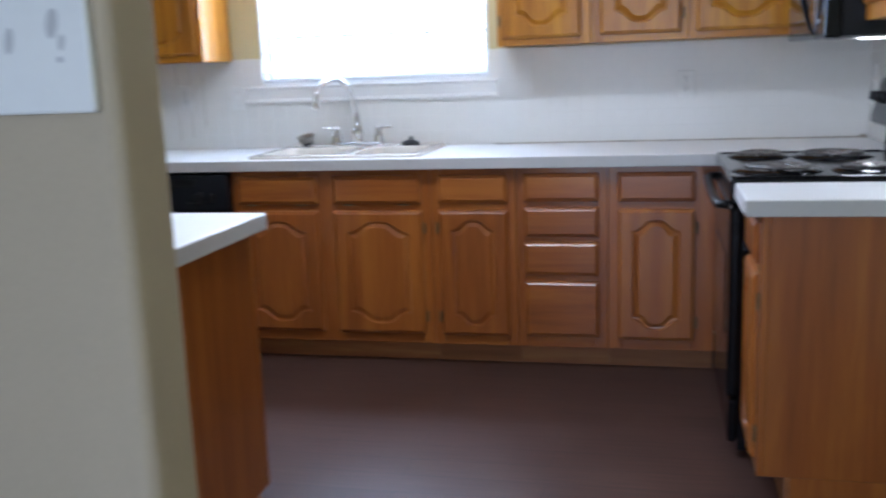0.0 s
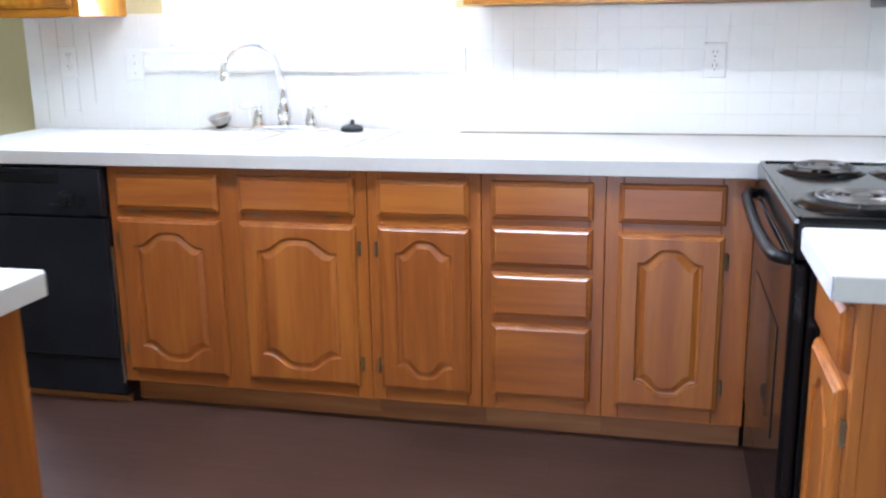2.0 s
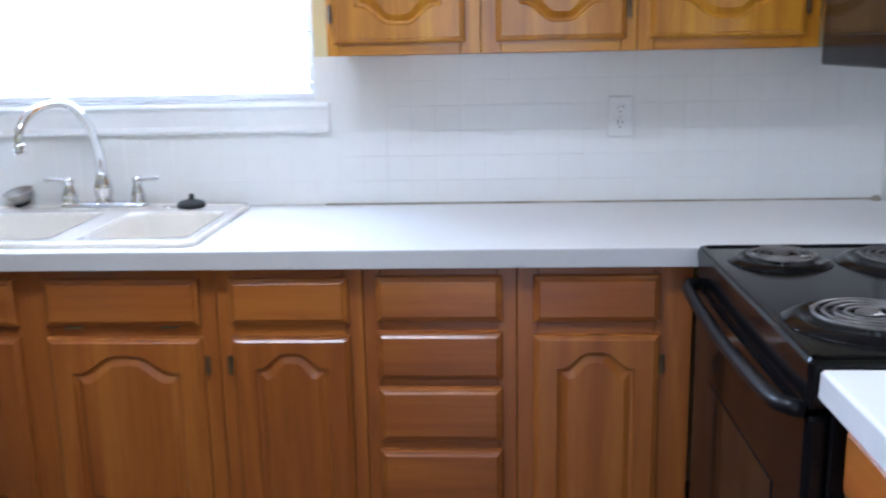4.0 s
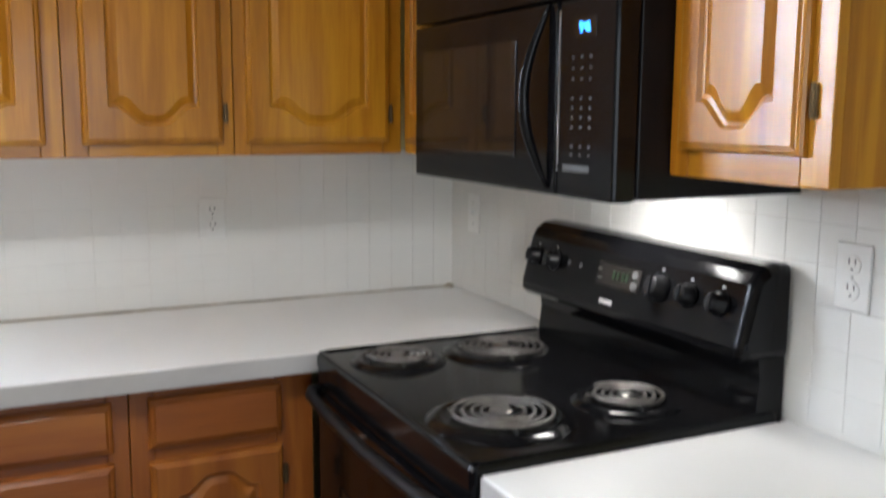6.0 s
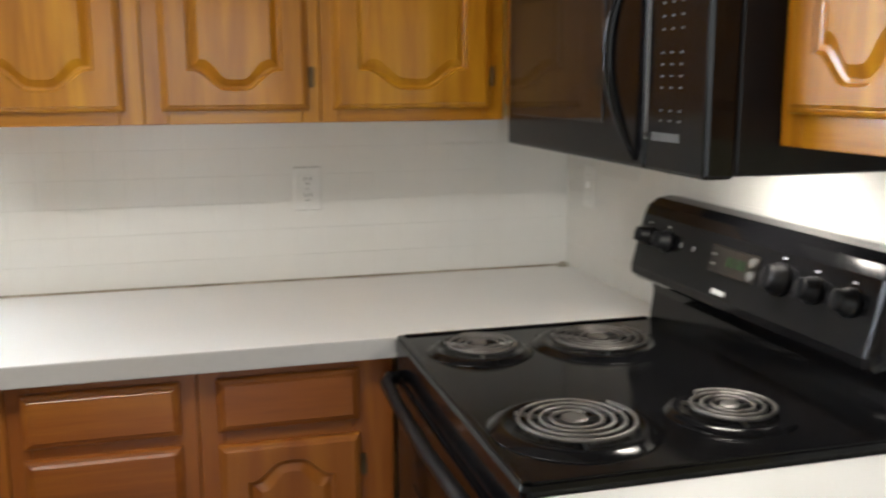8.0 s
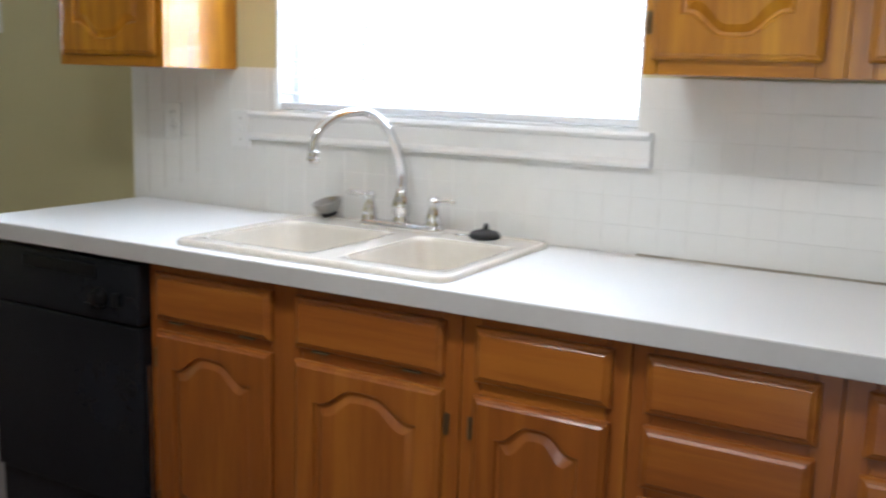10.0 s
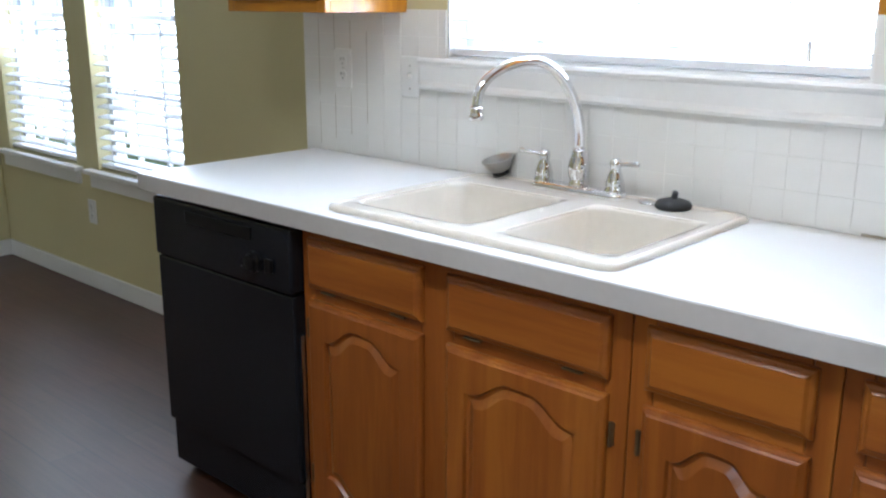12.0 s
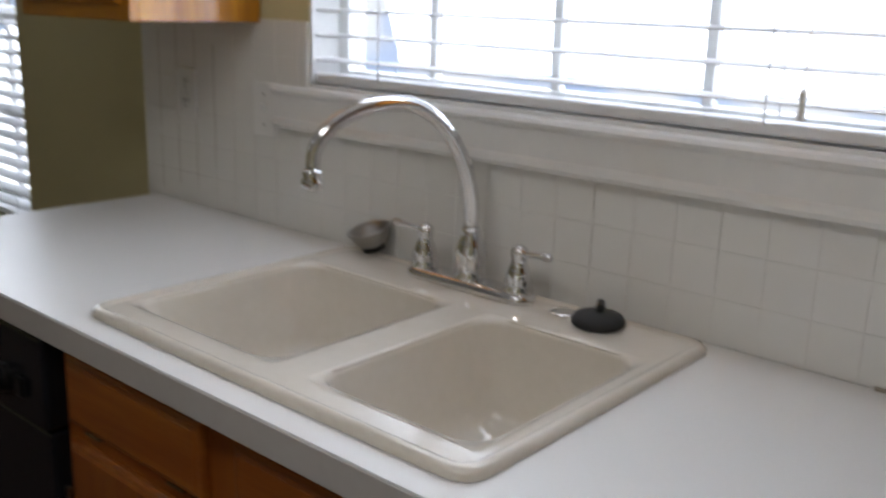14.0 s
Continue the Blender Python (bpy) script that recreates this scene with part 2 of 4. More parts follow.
def lathe(profile, segs=32, bm=None, at=(0, 0, 0), axis="Z"):
    """A turned shape from (radius, height) pairs."""
    bm = bm or bmesh.new()
    rings = []
    for r, h in profile:
        ring = []
        for i in range(segs):
            a = 2 * math.pi * i / segs
            p = (r * math.cos(a), r * math.sin(a), h)
            if axis == "X":
                p = (p[2], p[0], p[1])
            elif axis == "Y":
                p = (p[0], p[2], p[1])
            ring.append(bm.verts.new(Vector(p) + Vector(at)))
        rings.append(ring)
    for a, b in zip(rings, rings[1:]):
        for i in range(segs):
            bm.faces.new((a[i], a[(i + 1) % segs], b[(i + 1) % segs], b[i]))
    bm.faces.new(rings[0])
    bm.faces.new(rings[-1])
    return bm


def tube(points, radius, segs=12, bm=None):
    """A round bar along a line of points; radius may be a function of 0..1."""
    bm = bm or bmesh.new()
    pts = [Vector(p) for p in points]
    rings, side = [], None
    for i, p in enumerate(pts):
        d = (pts[min(i + 1, len(pts) - 1)] - pts[max(i - 1, 0)]).normalized()
        if side is None:
            side = d.orthogonal().normalized()
        side = (side - d * side.dot(d)).normalized()
        up = d.cross(side)
        r = radius(i / (len(pts) - 1)) if callable(radius) else radius
        rings.append([bm.verts.new(p + r * (math.cos(2 * math.pi * k / segs) * side + math.sin(2 * math.pi * k / segs) * up)) for k in range(segs)])
    for a, b in zip(rings, rings[1:]):
        for i in range(segs):
            bm.faces.new((a[i], a[(i + 1) % segs], b[(i + 1) % segs], b[i]))
    bm.faces.new(rings[0])
    bm.faces.new(rings[-1])
    return bm


def rounded_loop(w, d, r, z, n=6, cx=0.0, cy=0.0):
    pts = []
    for sx, sy, a0 in ((1, 1, 0), (-1, 1, 90), (-1, -1, 180), (1, -1, 270)):
        for i in range(n + 1):
            a = radians(a0 + 90 * i / n)
            pts.append((cx + sx * (w / 2 - r) + r * math.cos(a), cy + sy * (d / 2 - r) + r * math.sin(a), z))
    return pts


def skin(bm, loops, close_first=True, close_last=True):
    rings = [[bm.verts.new(p) for p in loop] for loop in loops]
    n = len(rings[0])
    for a, b in zip(rings, rings[1:]):
        for i in range(n):
            bm.faces.new((a[i], a[(i + 1) % n], b[(i + 1) % n], b[i]))
    if close_first:
        bm.faces.new(rings[0])
    if close_last:
        bm.faces.new(rings[-1])
    return bm


# ---- the room: x to the stove wall at 0, y to the sink wall at 0 ----
H = 0.923
FZ = 0.033                              # finished floor
CEIL_Z = 2.44
WEST, SOUTH = -7.0, -6.2
YD = 0.15                               # dining wall stands back from the kitchen wall
KW = (-2.760, -1.636, 1.225, 2.08)      # sink window: x0, x1, sill, head
D1 = (-5.97, -5.25, 0.622, 2.05)
D2 = (-5.043, -4.333, 0.622, 2.05)

floor = tagged(part("floor", box((WEST - 0.12, SOUTH - 0.12, -0.1), (0.12, 0.29, FZ)), FLOOR), "dark brown wood plank floor, softly glossy", "floor", kind="structure")
ceiling = tagged(part("ceiling", box((WEST - 0.12, SOUTH - 0.12, CEIL_Z), (0.12, 0.29, CEIL_Z + 0.1)), CEIL), "flat off-white painted ceiling", "ceiling", kind="structure")


def wall_with_holes(x0, x1, y0, y1, holes):
    """A wall along x with rectangular openings, as butted blocks."""
    bm = bmesh.new()
    x = x0
    for hx0, hx1, hz0, hz1 in sorted(holes):
        add_box(bm, (x, y0, 0), (hx0, y1, CEIL_Z))
        add_box(bm, (hx0, y0, 0), (hx1, y1, hz0))
        add_box(bm, (hx0, y0, hz1), (hx1, y1, CEIL_Z))
        x = hx1
    add_box(bm, (x, y0, 0), (x1, y1, CEIL_Z))
    return bm


wall_north = tagged(part("wall_north", wall_with_holes(-3.36, 0.12, 0, 0.14, [KW]), YELLOW), "yellow-green painted kitchen wall with one window opening", "wall", kind="structure")
wall_dining = tagged(part("wall_dining", wall_with_holes(WEST, -3.3605, YD, YD + 0.14, [D1, D2]), YELLOW), "yellow-green painted dining wall with two tall windows", "wall", kind="structure")
wall_east = tagged(part("wall_east", box((0, SOUTH, 0), (0.12, 0, CEIL_Z)), YELLOW), "yellow-green painted wall behind the stove", "wall", kind="structure")
wall_west = tagged(part("wall_west", box((WEST - 0.12, SOUTH, 0), (WEST, YD, CEIL_Z)), YELLOW), "plain yellow-green painted end wall", "wall", kind="structure")
# Unseen closing wall; the opening in it is assumed, for the south daylight.
wall_south = tagged(part("wall_south", wall_with_holes(WEST, 0, SOUTH - 0.12, SOUTH, [(-2.5, -0.3, 0.02, 2.08)]), TAN), "plain tan painted wall with an assumed, unseen opening", "wall", kind="structure")
wall_pier = tagged(part("wall_pier", box((WEST, -0.04, 0), (-6.08, YD - 0.0005, CEIL_Z), 0.012), YELLOW), "yellow-green wall pier with rounded corner beside windows", "wall", kind="structure")
wall_partition = tagged(part("wall_partition", box((-3.4, -3.32, 0), (-1.498, -3.20, CEIL_Z), 0.02, 4), TAN), "tan painted partition wall ending at the kitchen", "wall", kind="structure")


def baseboard(x0, y0, x1, y1):
    lo = (min(x0, x1), min(y0, y1), FZ)
    hi = (max(x0, x1), max(y0, y1), FZ + 0.085)
    bm = box(lo, hi, 0.004)
    return tagged(part("baseboard", bm, WHITE), "white painted baseboard along the wall", "baseboard", kind="structure")


baseboard(-6.065, YD - 0.014, -3.37, YD - 0.0005)
baseboard(-6.0795, -0.054, -6.066, YD - 0.0005)
baseboard(WEST, -0.054, -6.08, -0.0405)
baseboard(-3.4, -3.334, -1.498, -3.3205)
baseboard(-1.4975, -3.334, -1.484, -3.19)


# ---- windows ----
def window(name, hole, label, panes_x, rows_z, rail=None, y=0.0):
    x0, x1, z0, z1 = hole
    root = thing(name, ((x0 + x1) / 2, y, z0), label, "window", kind="structure")
    w, h = x1 - x0, z1 - z0
    f = 0.035
    part("window_frame", boxes(((-w / 2, 0.075, 0), (-w / 2 + f, 0.125, h)), ((w / 2 - f, 0.075, 0), (w / 2, 0.125, h)),
                               ((-w / 2 + f, 0.075, 0), (w / 2 - f, 0.125, f)), ((-w / 2 + f, 0.075, h - f), (w / 2 - f, 0.125, h)), bevel=0.003), WHITE, root)
    glass = bpy.data.materials.get("window_glass")
    if not glass:
        glass, nt, b = material("window_glass", 0.02)
        b.inputs["Transmission Weight"].default_value = 1.0
        b.inputs["IOR"].default_value = 1.45
    pane = part("pane", box((-w / 2 + f, 0.098, f), (w / 2 - f, 0.102, h - f)), glass, root)
    pane.visible_shadow = False
    for i in range(1, panes_x):
        x = -w / 2 + w * i / panes_x - 0.030
        part("glazing_bar", box((x - 0.009, 0.088, f), (x + 0.009, 0.112, h - f), 0.002), WHITE, root)
    for z in rows_z:
        part("glazing_bar", box((-w / 2 + f, 0.09, z - z0 - 0.009), (w / 2 - f, 0.11, z - z0 + 0.009), 0.002), WHITE, root)
    if rail:
        part("meeting_rail", box((-w / 2 + f, 0.07, rail - z0 - 0.022), (w / 2 - f, 0.115, rail - z0 + 0.022), 0.004), WHITE, root)
    return root


def blind(hole, label, pitch, tilt, y, cord_x):
    """Slatted blind let down in the opening: head rail, slats, bottom rail, ladder cords."""
    x0, x1, z0, z1 = hole
    root = thing("window_blind", ((x0 + x1) / 2, y, z0 + 0.012), label, "blind", "slatted window blinds")
    w, h = x1 - x0 - 0.016, z1 - z0 - 0.014
    part("head_rail", box((-w / 2, -0.03, h - 0.05), (w / 2, 0.03, h), 0.003), SLAT, root)
    part("bottom_rail", box((-w / 2, -0.025, 0.0), (w / 2, 0.025, 0.018), 0.004), SLAT, root)
    bm = bmesh.new()
    vs = []
    for k in range(5):
        u = -0.025 + 0.0125 * k
        vs.append((u, 0.003 * (1 - (u / 0.025) ** 2)))
    loops = []
    for x in (-w / 2, w / 2):
        loops.append([(x, u, z + 0.0012) for u, z in vs] + [(x, u, z - 0.0012) for u, z in reversed(vs)])
    me = mesh_from(skin(bm, loops), "slat")
    n = int((h - 0.09) / pitch)
    for i in range(n):
        s = part("slat", me, SLAT, root)
        s.matrix_basis = pose(0, 0, 0.045 + i * pitch, tilt, 0, 0)
    for fx in (-0.34, 0.34):
        for dy in (-0.027, 0.027):
            part("ladder_cord", box((fx * w - 0.0012, dy - 0.0012, 0.01), (fx * w + 0.0012, dy + 0.0012, h - 0.05)), SLAT, root)
    if cord_x is not None:
        part("pull_cord", tube([(cord_x, -0.036, h - 0.04), (cord_x, -0.036, 0.068)], 0.0012, 6), SLAT, root)
        part("tassel", lathe([(0.003, 0.068), (0.006, 0.062), (0.004, 0.045), (0.0065, 0.026)], 12, at=(cord_x, -0.036, 0)), PLASTIC, root, "grey plastic cord tassel")
    return root


window("window_1", KW, "white framed kitchen window above the sink with glazing bars", 4, (1.45, 1.66, 1.87))
window("window_2", D1, "tall white sash window in the dining wall", 3, (0.97, 1.65), 1.30, YD)
window("window_3", D2, "tall white sash window beside the kitchen counter", 3, (0.97, 1.65), 1.30, YD)
blind(KW, "white slatted blind with open slats in kitchen window", 0.048, 3, 0.035, 0.43)
blind(D1, "white slatted blind lowered over tall dining window", 0.047, 14, YD + 0.035, None)
blind(D2, "white slatted blind lowered over tall window", 0.047, 14, YD + 0.035, None)


def sill(x0, x1, z, drop):
    bm = boxes(((x0, YD - 0.045, z - 0.022), (x1, YD - 0.0005, z)), ((x0 + 0.02, YD - 0.02, z - drop), (x1 - 0.02, YD - 0.0005, z - 0.0225)), bevel=0.004)
    return tagged(part("window_sill", bm, WHITE), "white painted wooden window sill with apron", "window sill", kind="structure")


sill(-6.03, -5.19, 0.622, 0.085)
sill(-5.12, -4.27, 0.622, 0.085)

apron = bmesh.new()
skin(apron, [[(x, -0.0005, 1.226), (x, -0.034, 1.226), (x, -0.038, 1.219), (x, -0.034, 1.212), (x, -0.026, 1.206), (x, -0.024, 1.162),
              (x, -0.030, 1.156), (x, -0.033, 1.149), (x, -0.029, 1.141), (x, -0.0005, 1.139)] for x in (-2.840, -1.598)])
tagged(part("window_sill", apron, WHITE), "white moulded sill board beneath the kitchen window", "window sill", kind="structure")
part("window_jamb", boxes(((KW[0] + 0.0005, 0.0, KW[2] + 0.0005), (KW[1] - 0.0005, 0.075, KW[2] + 0.008)),
                          ((KW[0] + 0.0005, 0.001, KW[2] + 0.009), (KW[0] + 0.007, 0.075, KW[3] - 0.001)),
                          ((KW[1] - 0.007, 0.001, KW[2] + 0.009), (KW[1] - 0.0005, 0.075, KW[3] - 0.001))), WHITE)
tagged(bpy.data.objects["window_jamb"], "white lining of the kitchen window recess", "window lining", kind="structure")

# outdoors
tagged(part("ground", box((-120, -120, -0.35), (120, 120, -0.25)), GRASS), "lawn outside the windows", "ground", kind="structure")
tagged(part("backdrop", box((-40, 9.0, -0.25), (30, 9.1, 9.0)), OUTSIDE), "pale bright outdoors beyond the windows", "backdrop", kind="structure")


# ---- cabinets ----
def smooth(t):
    t = max(0.0, min(1.0, t))
    return t * t * (3 - 2 * t)


def arch(u):
    """Cathedral line over 0..1: level shoulders, then a swept crown."""
    d = abs(u - 0.5) * 2
    return smooth((0.88 - d) / 0.66) * (1 - 0.08 * d)


def panel_door(w, h, arch_up=0.05, arch_down=0.05, stile=0.055, t=0.019):
    """Raised-panel door in the xz plane, front towards -y, lower left corner at the origin."""
    n = 24
    rx, rz = w - 2 * stile, h - 2 * stile

    def loop(inset, y, arched=True, rect=None):
        pts = []
        if rect is not None:
            x0, x1, z0, z1 = rect, w - rect, rect, h - rect
        else:
            x0, x1, z0, z1 = stile + inset, w - stile - inset, stile - 0.014 + inset, h - stile + 0.014 - inset
        au = arch_up if rect is None else 0
        ad = arch_down if rect is None else 0
        for i in range(n):
            u = i / n
            pts.append((x0 + (x1 - x0) * u, y, z0 + ad - ad * arch(u)))
        for i in range(4):
            u = i / 4
            pts.append((x1, y, z0 + ad + (z1 - au - z0 - ad) * u))
        for i in range(n):
            u = i / n
            pts.append((x1 + (x0 - x1) * u, y, z1 - au + au * arch(u)))
        for i in range(4):
            u = i / 4
            pts.append((x0, y, z1 - au + (z0 + ad - z1 + au) * u))
        return pts

    loops = [loop(0, 0, rect=0), loop(0, -t + 0.011, rect=0), loop(0, -t + 0.006, rect=0.003), loop(0, -t + 0.004, rect=0.007), loop(0, -t + 0.004, rect=0.0085), loop(0, -t, rect=0.0135),
             loop(0, -t), loop(0.004, -t + 0.007), loop(0.010, -t + 0.008), loop(0.026, -t + 0.001), loop(0.030, -t + 0.001)]
    return skin(bmesh.new(), loops)


def slab_front(w, h, t=0.019):
    loops = []
    for inset, y in ((0, 0), (0, -t + 0.012), (0.003, -t + 0.007), (0.008, -t + 0.0045), (0.0095, -t + 0.0045), (0.0155, -t)):
        loops.append([(inset, y, inset), (w - inset, y, inset), (w - inset, y, h - inset), (inset, y, h - inset)])
    return skin(bmesh.new(), loops)


def hinge(parent, x, y, z):
    bm = boxes(((x - 0.006, y - 0.004, z - 0.022), (x + 0.006, y + 0.001, z + 0.022)), bevel=0.001)
    tube([(x, y - 0.005, z - 0.024), (x, y - 0.005, z + 0.024)], 0.004, 8, bm)
    return part("hinge", bm, HINGE, parent, "small aged bronze hinge")


def cabinet(place, w, d, z0, z1, fronts, label, turn=0, toe=0.0, group="", name="cabinet", low=None):
    """A unit with its back at y = 0 and its face at y = -d; fronts: (kind, x0, x1, z0, z1, hinge side)."""
    upright, level = (RED, RED_X) if toe else (OAK, OAK_X)
    root = thing(name, (*place, FZ if toe else z0), label, "cabinet", group, turn=turn)
    base = FZ if toe else z0
    b0 = z0 - base
    top = z1 - base
    body_top = top if low is None else low - base
    part("body", box((0.001, -d + 0.02, b0), (w - 0.001, -0.002, body_top), 0.001, 1), upright, root)
    fx0 = min(f[1] for f in fronts)
    fx1 = max(f[2] for f in fronts)
    part("stile", box((0.0005, -d, b0), (fx0 + 0.012, -d + 0.0195, top), 0.0015, 1), upright, root)
    part("stile", box((fx1 - 0.012, -d, b0), (w - 0.0005, -d + 0.0195, top), 0.0015, 1), upright, root)
    mids = sorted({(f[1], f[2]) for f in fronts})
    for (a0, a1), (c0, c1) in zip(mids, mids[1:]):
        part("stile", box((a1 - 0.012, -d + 0.0003, b0), (c0 + 0.012, -d + 0.0195, top), 0.0015, 1), upright, root)
    zmin, zmax = min(f[3] for f in fronts) - base, max(f[4] for f in fronts) - base
    part("rail", box((fx0 + 0.013, -d + 0.0006, b0), (fx1 - 0.013, -d + 0.0195, zmin + 0.012), 0.0015, 1), level, root)
    part("rail", box((fx0 + 0.013, -d + 0.0006, zmax - 0.012), (fx1 - 0.013, -d + 0.0195, top), 0.0015, 1), level, root)
    for c0, c1 in mids:
        column = sorted((f[3] - base, f[4] - base) for f in fronts if (f[1], f[2]) == (c0, c1))
        for (_, below), (above, _) in zip(column, column[1:]):
            part("rail", box((c0 + 0.0125, -d + 0.0006, below - 0.012), (c1 - 0.0125, -d + 0.0195, above + 0.012), 0.0015, 1), level, root)
    for kind, x0, x1, a, b, side in fronts:
        a, b = a - base, b - base
        if kind == "door":
            ob = part("door", panel_door(x1 - x0, b - a, min(0.046, max(0.040, (x1 - x0) * 0.135)), min(0.046, max(0.040, (x1 - x0) * 0.135)), min(0.058, (x1 - x0) * 0.19)), upright, root)
            ob.location = (x0, -d - 0.0008, a)
            hx = -0.008 if side < 0 else x1 - x0 + 0.008
            for hz in (0.075, b - a - 0.075):
                hinge(ob, hx, 0.0, hz)
        else:
            ob = part("drawer_front", slab_front(x1 - x0, b - a), level, root)
            ob.location = (x0, -d - 0.0008, a)
            if side == 9:
                for q in (0.18, 0.80):
                    part("catch", box(((x1 - x0) * q - 0.022, -0.012, -0.006), ((x1 - x0) * q + 0.022, 0.0, -0.001), 0.002), HINGE, ob, "dark metal catch under the front")
    if toe:
        part("plinth", box((0.0012, -d + 0.0905, 0), (w - 0.0012, -0.002, b0 - 0.0005)), upright, root)
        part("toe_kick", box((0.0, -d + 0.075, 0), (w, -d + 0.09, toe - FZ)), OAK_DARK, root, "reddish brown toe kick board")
    return root


DEPTH = 0.59
base_group = "base cabinets under the sink counter"


def base_unit(x0, x1, fronts, label, low=None):
    shifted = [(k, a - x0, b - x0, c, d, s) for k, a, b, c, d, s in fronts]
    return cabinet((x0, 0), x1 - x0, DEPTH, 0.128, 0.877, shifted, label, toe=0.128, group=base_group, name="base_cabinet", low=low)


base_unit(-2.680, -1.794, [("front", -2.652, -2.286, 0.730, 0.850, 9), ("front", -2.218, -1.832, 0.730, 0.850, 9),
                           ("door", -2.652, -2.286, 0.172, 0.702, -1), ("door", -2.218, -1.832, 0.172, 0.702, 1)],
          "honey oak sink base cabinet with two arched-panel doors", 0.70)
base_unit(-1.793, -1.437, [("front", -1.760, -1.470, 0.733, 0.850, 0), ("door", -1.760, -1.470, 0.172, 0.704, -1)],
          "honey oak base cabinet with one drawer and arched door")
base_unit(-1.436, -1.069, [("front", -1.405, -1.103, a, b, 0) for a, b in ((0.738, 0.852), (0.592, 0.715), (0.434, 0.573), (0.176, 0.411))],
          "honey oak base cabinet with a stack of four drawers")
base_unit(-1.068, -0.655, [("front", -1.030, -0.732, 0.736, 0.852, 0), ("door", -1.030, -0.732, 0.172, 0.706, 1)],
          "honey oak corner base cabinet with drawer and arched door")

UZ0, UZ1 = 1.360, 2.12
upper_group = "upper wall cabinets"


def upper_unit(x0, x1, d0, d1, side, label, z0=UZ0):
    return cabinet((x0, 0), x1 - x0, 0.305, z0, UZ1, [("door", d0 - x0, d1 - x0, z0 + 0.03, UZ1 - 0.03, side)], label, group=upper_group, name="wall_cabinet")


upper_unit(-1.545, -1.151, -1.526, -1.190, -1, "honey oak wall cabinet beside the kitchen window")
upper_unit(-1.15, -0.758, -1.112, -0.786, 1, "honey oak wall cabinet with scalloped raised panel")
upper_unit(-0.757, -0.307, -0.728, -0.347, 1, "honey oak wall cabinet in the corner")
upper_unit(-3.330, -2.908, -3.305, -2.930, -1, "narrow honey oak wall cabinet over the counter end", 1.348)


def east_unit(y0, y1, z0, z1, d, fronts, label, toe=0.0, name="wall_cabinet", group=upper_group):
    """A unit on the stove wall between y0 (far) and y1 (near), facing -x."""
    root = cabinet((0, y0), y0 - y1, d, z0, z1, fronts, label, turn=-90, toe=toe, group=group, name=name)
    return root


east_unit(-0.3265, -0.638, UZ0, UZ1, 0.305, [("door", 0.03, 0.285, UZ0 + 0.03, UZ1 - 0.03, 1)], "narrow honey oak wall cabinet between corner and microwave")
east_unit(-0.6385, -1.4195, 1.748, UZ1, 0.305, [("door", 0.03, 0.37, 1.77, UZ1 - 0.03, -1), ("door", 0.40, 0.74, 1.77, UZ1 - 0.03, 1)],
          "short honey oak cabinet with two doors above the microwave")
east_unit(-1.420, -1.748, 1.370, UZ1, 0.305, [("door", 0.032, 0.288, 1.413, UZ1 - 0.03, 1)], "honey oak wall cabinet with visible hinge next to the microwave")
east_unit(-1.420, -1.752, 0.128, 0.868, 0.60, [("front", 0.03, 0.302, 0.730, 0.845, 0), ("door", 0.03, 0.302, 0.172, 0.702, 1)],
          "honey oak end cabinet with plain side panel beside the stove", toe=0.128, name="base_cabinet", group="base cabinets")
# deep cabinet on the kitchen side of the partition
cabinet((-1.955, -3.199), 0.62, 1.206, 0.128, 0.868, [("front", 0.03, 0.59, 0.730, 0.845, 0), ("door", 0.03, 0.59, 0.172, 0.702, 1)],
        "honey oak base cabinet with plain brown end panel at partition", turn=180, toe=0.128, group="base cabinets", name="base_cabinet")


# ---- counters ----
def counter_top(name, x0, x1, y0, y1, label, hole=None, edges=(), z1=H):
    bm = bmesh.new()
    z0 = z1 - 0.044
    if hole:
        hx0, hx1, hy0, hy1 = hole
        add_box(bm, (x0, y0, z0), (hx0, y1, z1))
        add_box(bm, (hx1, y0, z0), (x1, y1, z1))
        add_box(bm, (hx0, y0, z0), (hx1, hy0, z1))
        add_box(bm, (hx0, hy1, z0), (hx1, y1, z1))
        bmesh.ops.remove_doubles(bm, verts=bm.verts, dist=0.0005)
    else:
        add_box(bm, (x0, y0, z0), (x1, y1, z1), 0.004, 2)
    ob = tagged(part(name, bm, LAMINATE), label, "countertop")
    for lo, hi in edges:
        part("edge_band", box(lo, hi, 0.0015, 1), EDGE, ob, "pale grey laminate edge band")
    return ob


SINK = (-2.604, -1.838, -0.592, -0.030)
LOW = 0.913                             # the two shorter tops sit a little lower
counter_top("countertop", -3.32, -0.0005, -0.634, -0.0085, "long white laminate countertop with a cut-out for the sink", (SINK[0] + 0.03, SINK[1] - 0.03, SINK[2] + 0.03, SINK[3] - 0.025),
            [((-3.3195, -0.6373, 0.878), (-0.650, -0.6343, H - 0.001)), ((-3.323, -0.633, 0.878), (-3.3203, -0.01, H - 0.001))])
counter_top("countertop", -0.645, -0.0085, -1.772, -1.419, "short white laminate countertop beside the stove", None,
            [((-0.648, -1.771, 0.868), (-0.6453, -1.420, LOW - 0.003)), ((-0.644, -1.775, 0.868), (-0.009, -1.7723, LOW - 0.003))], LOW)
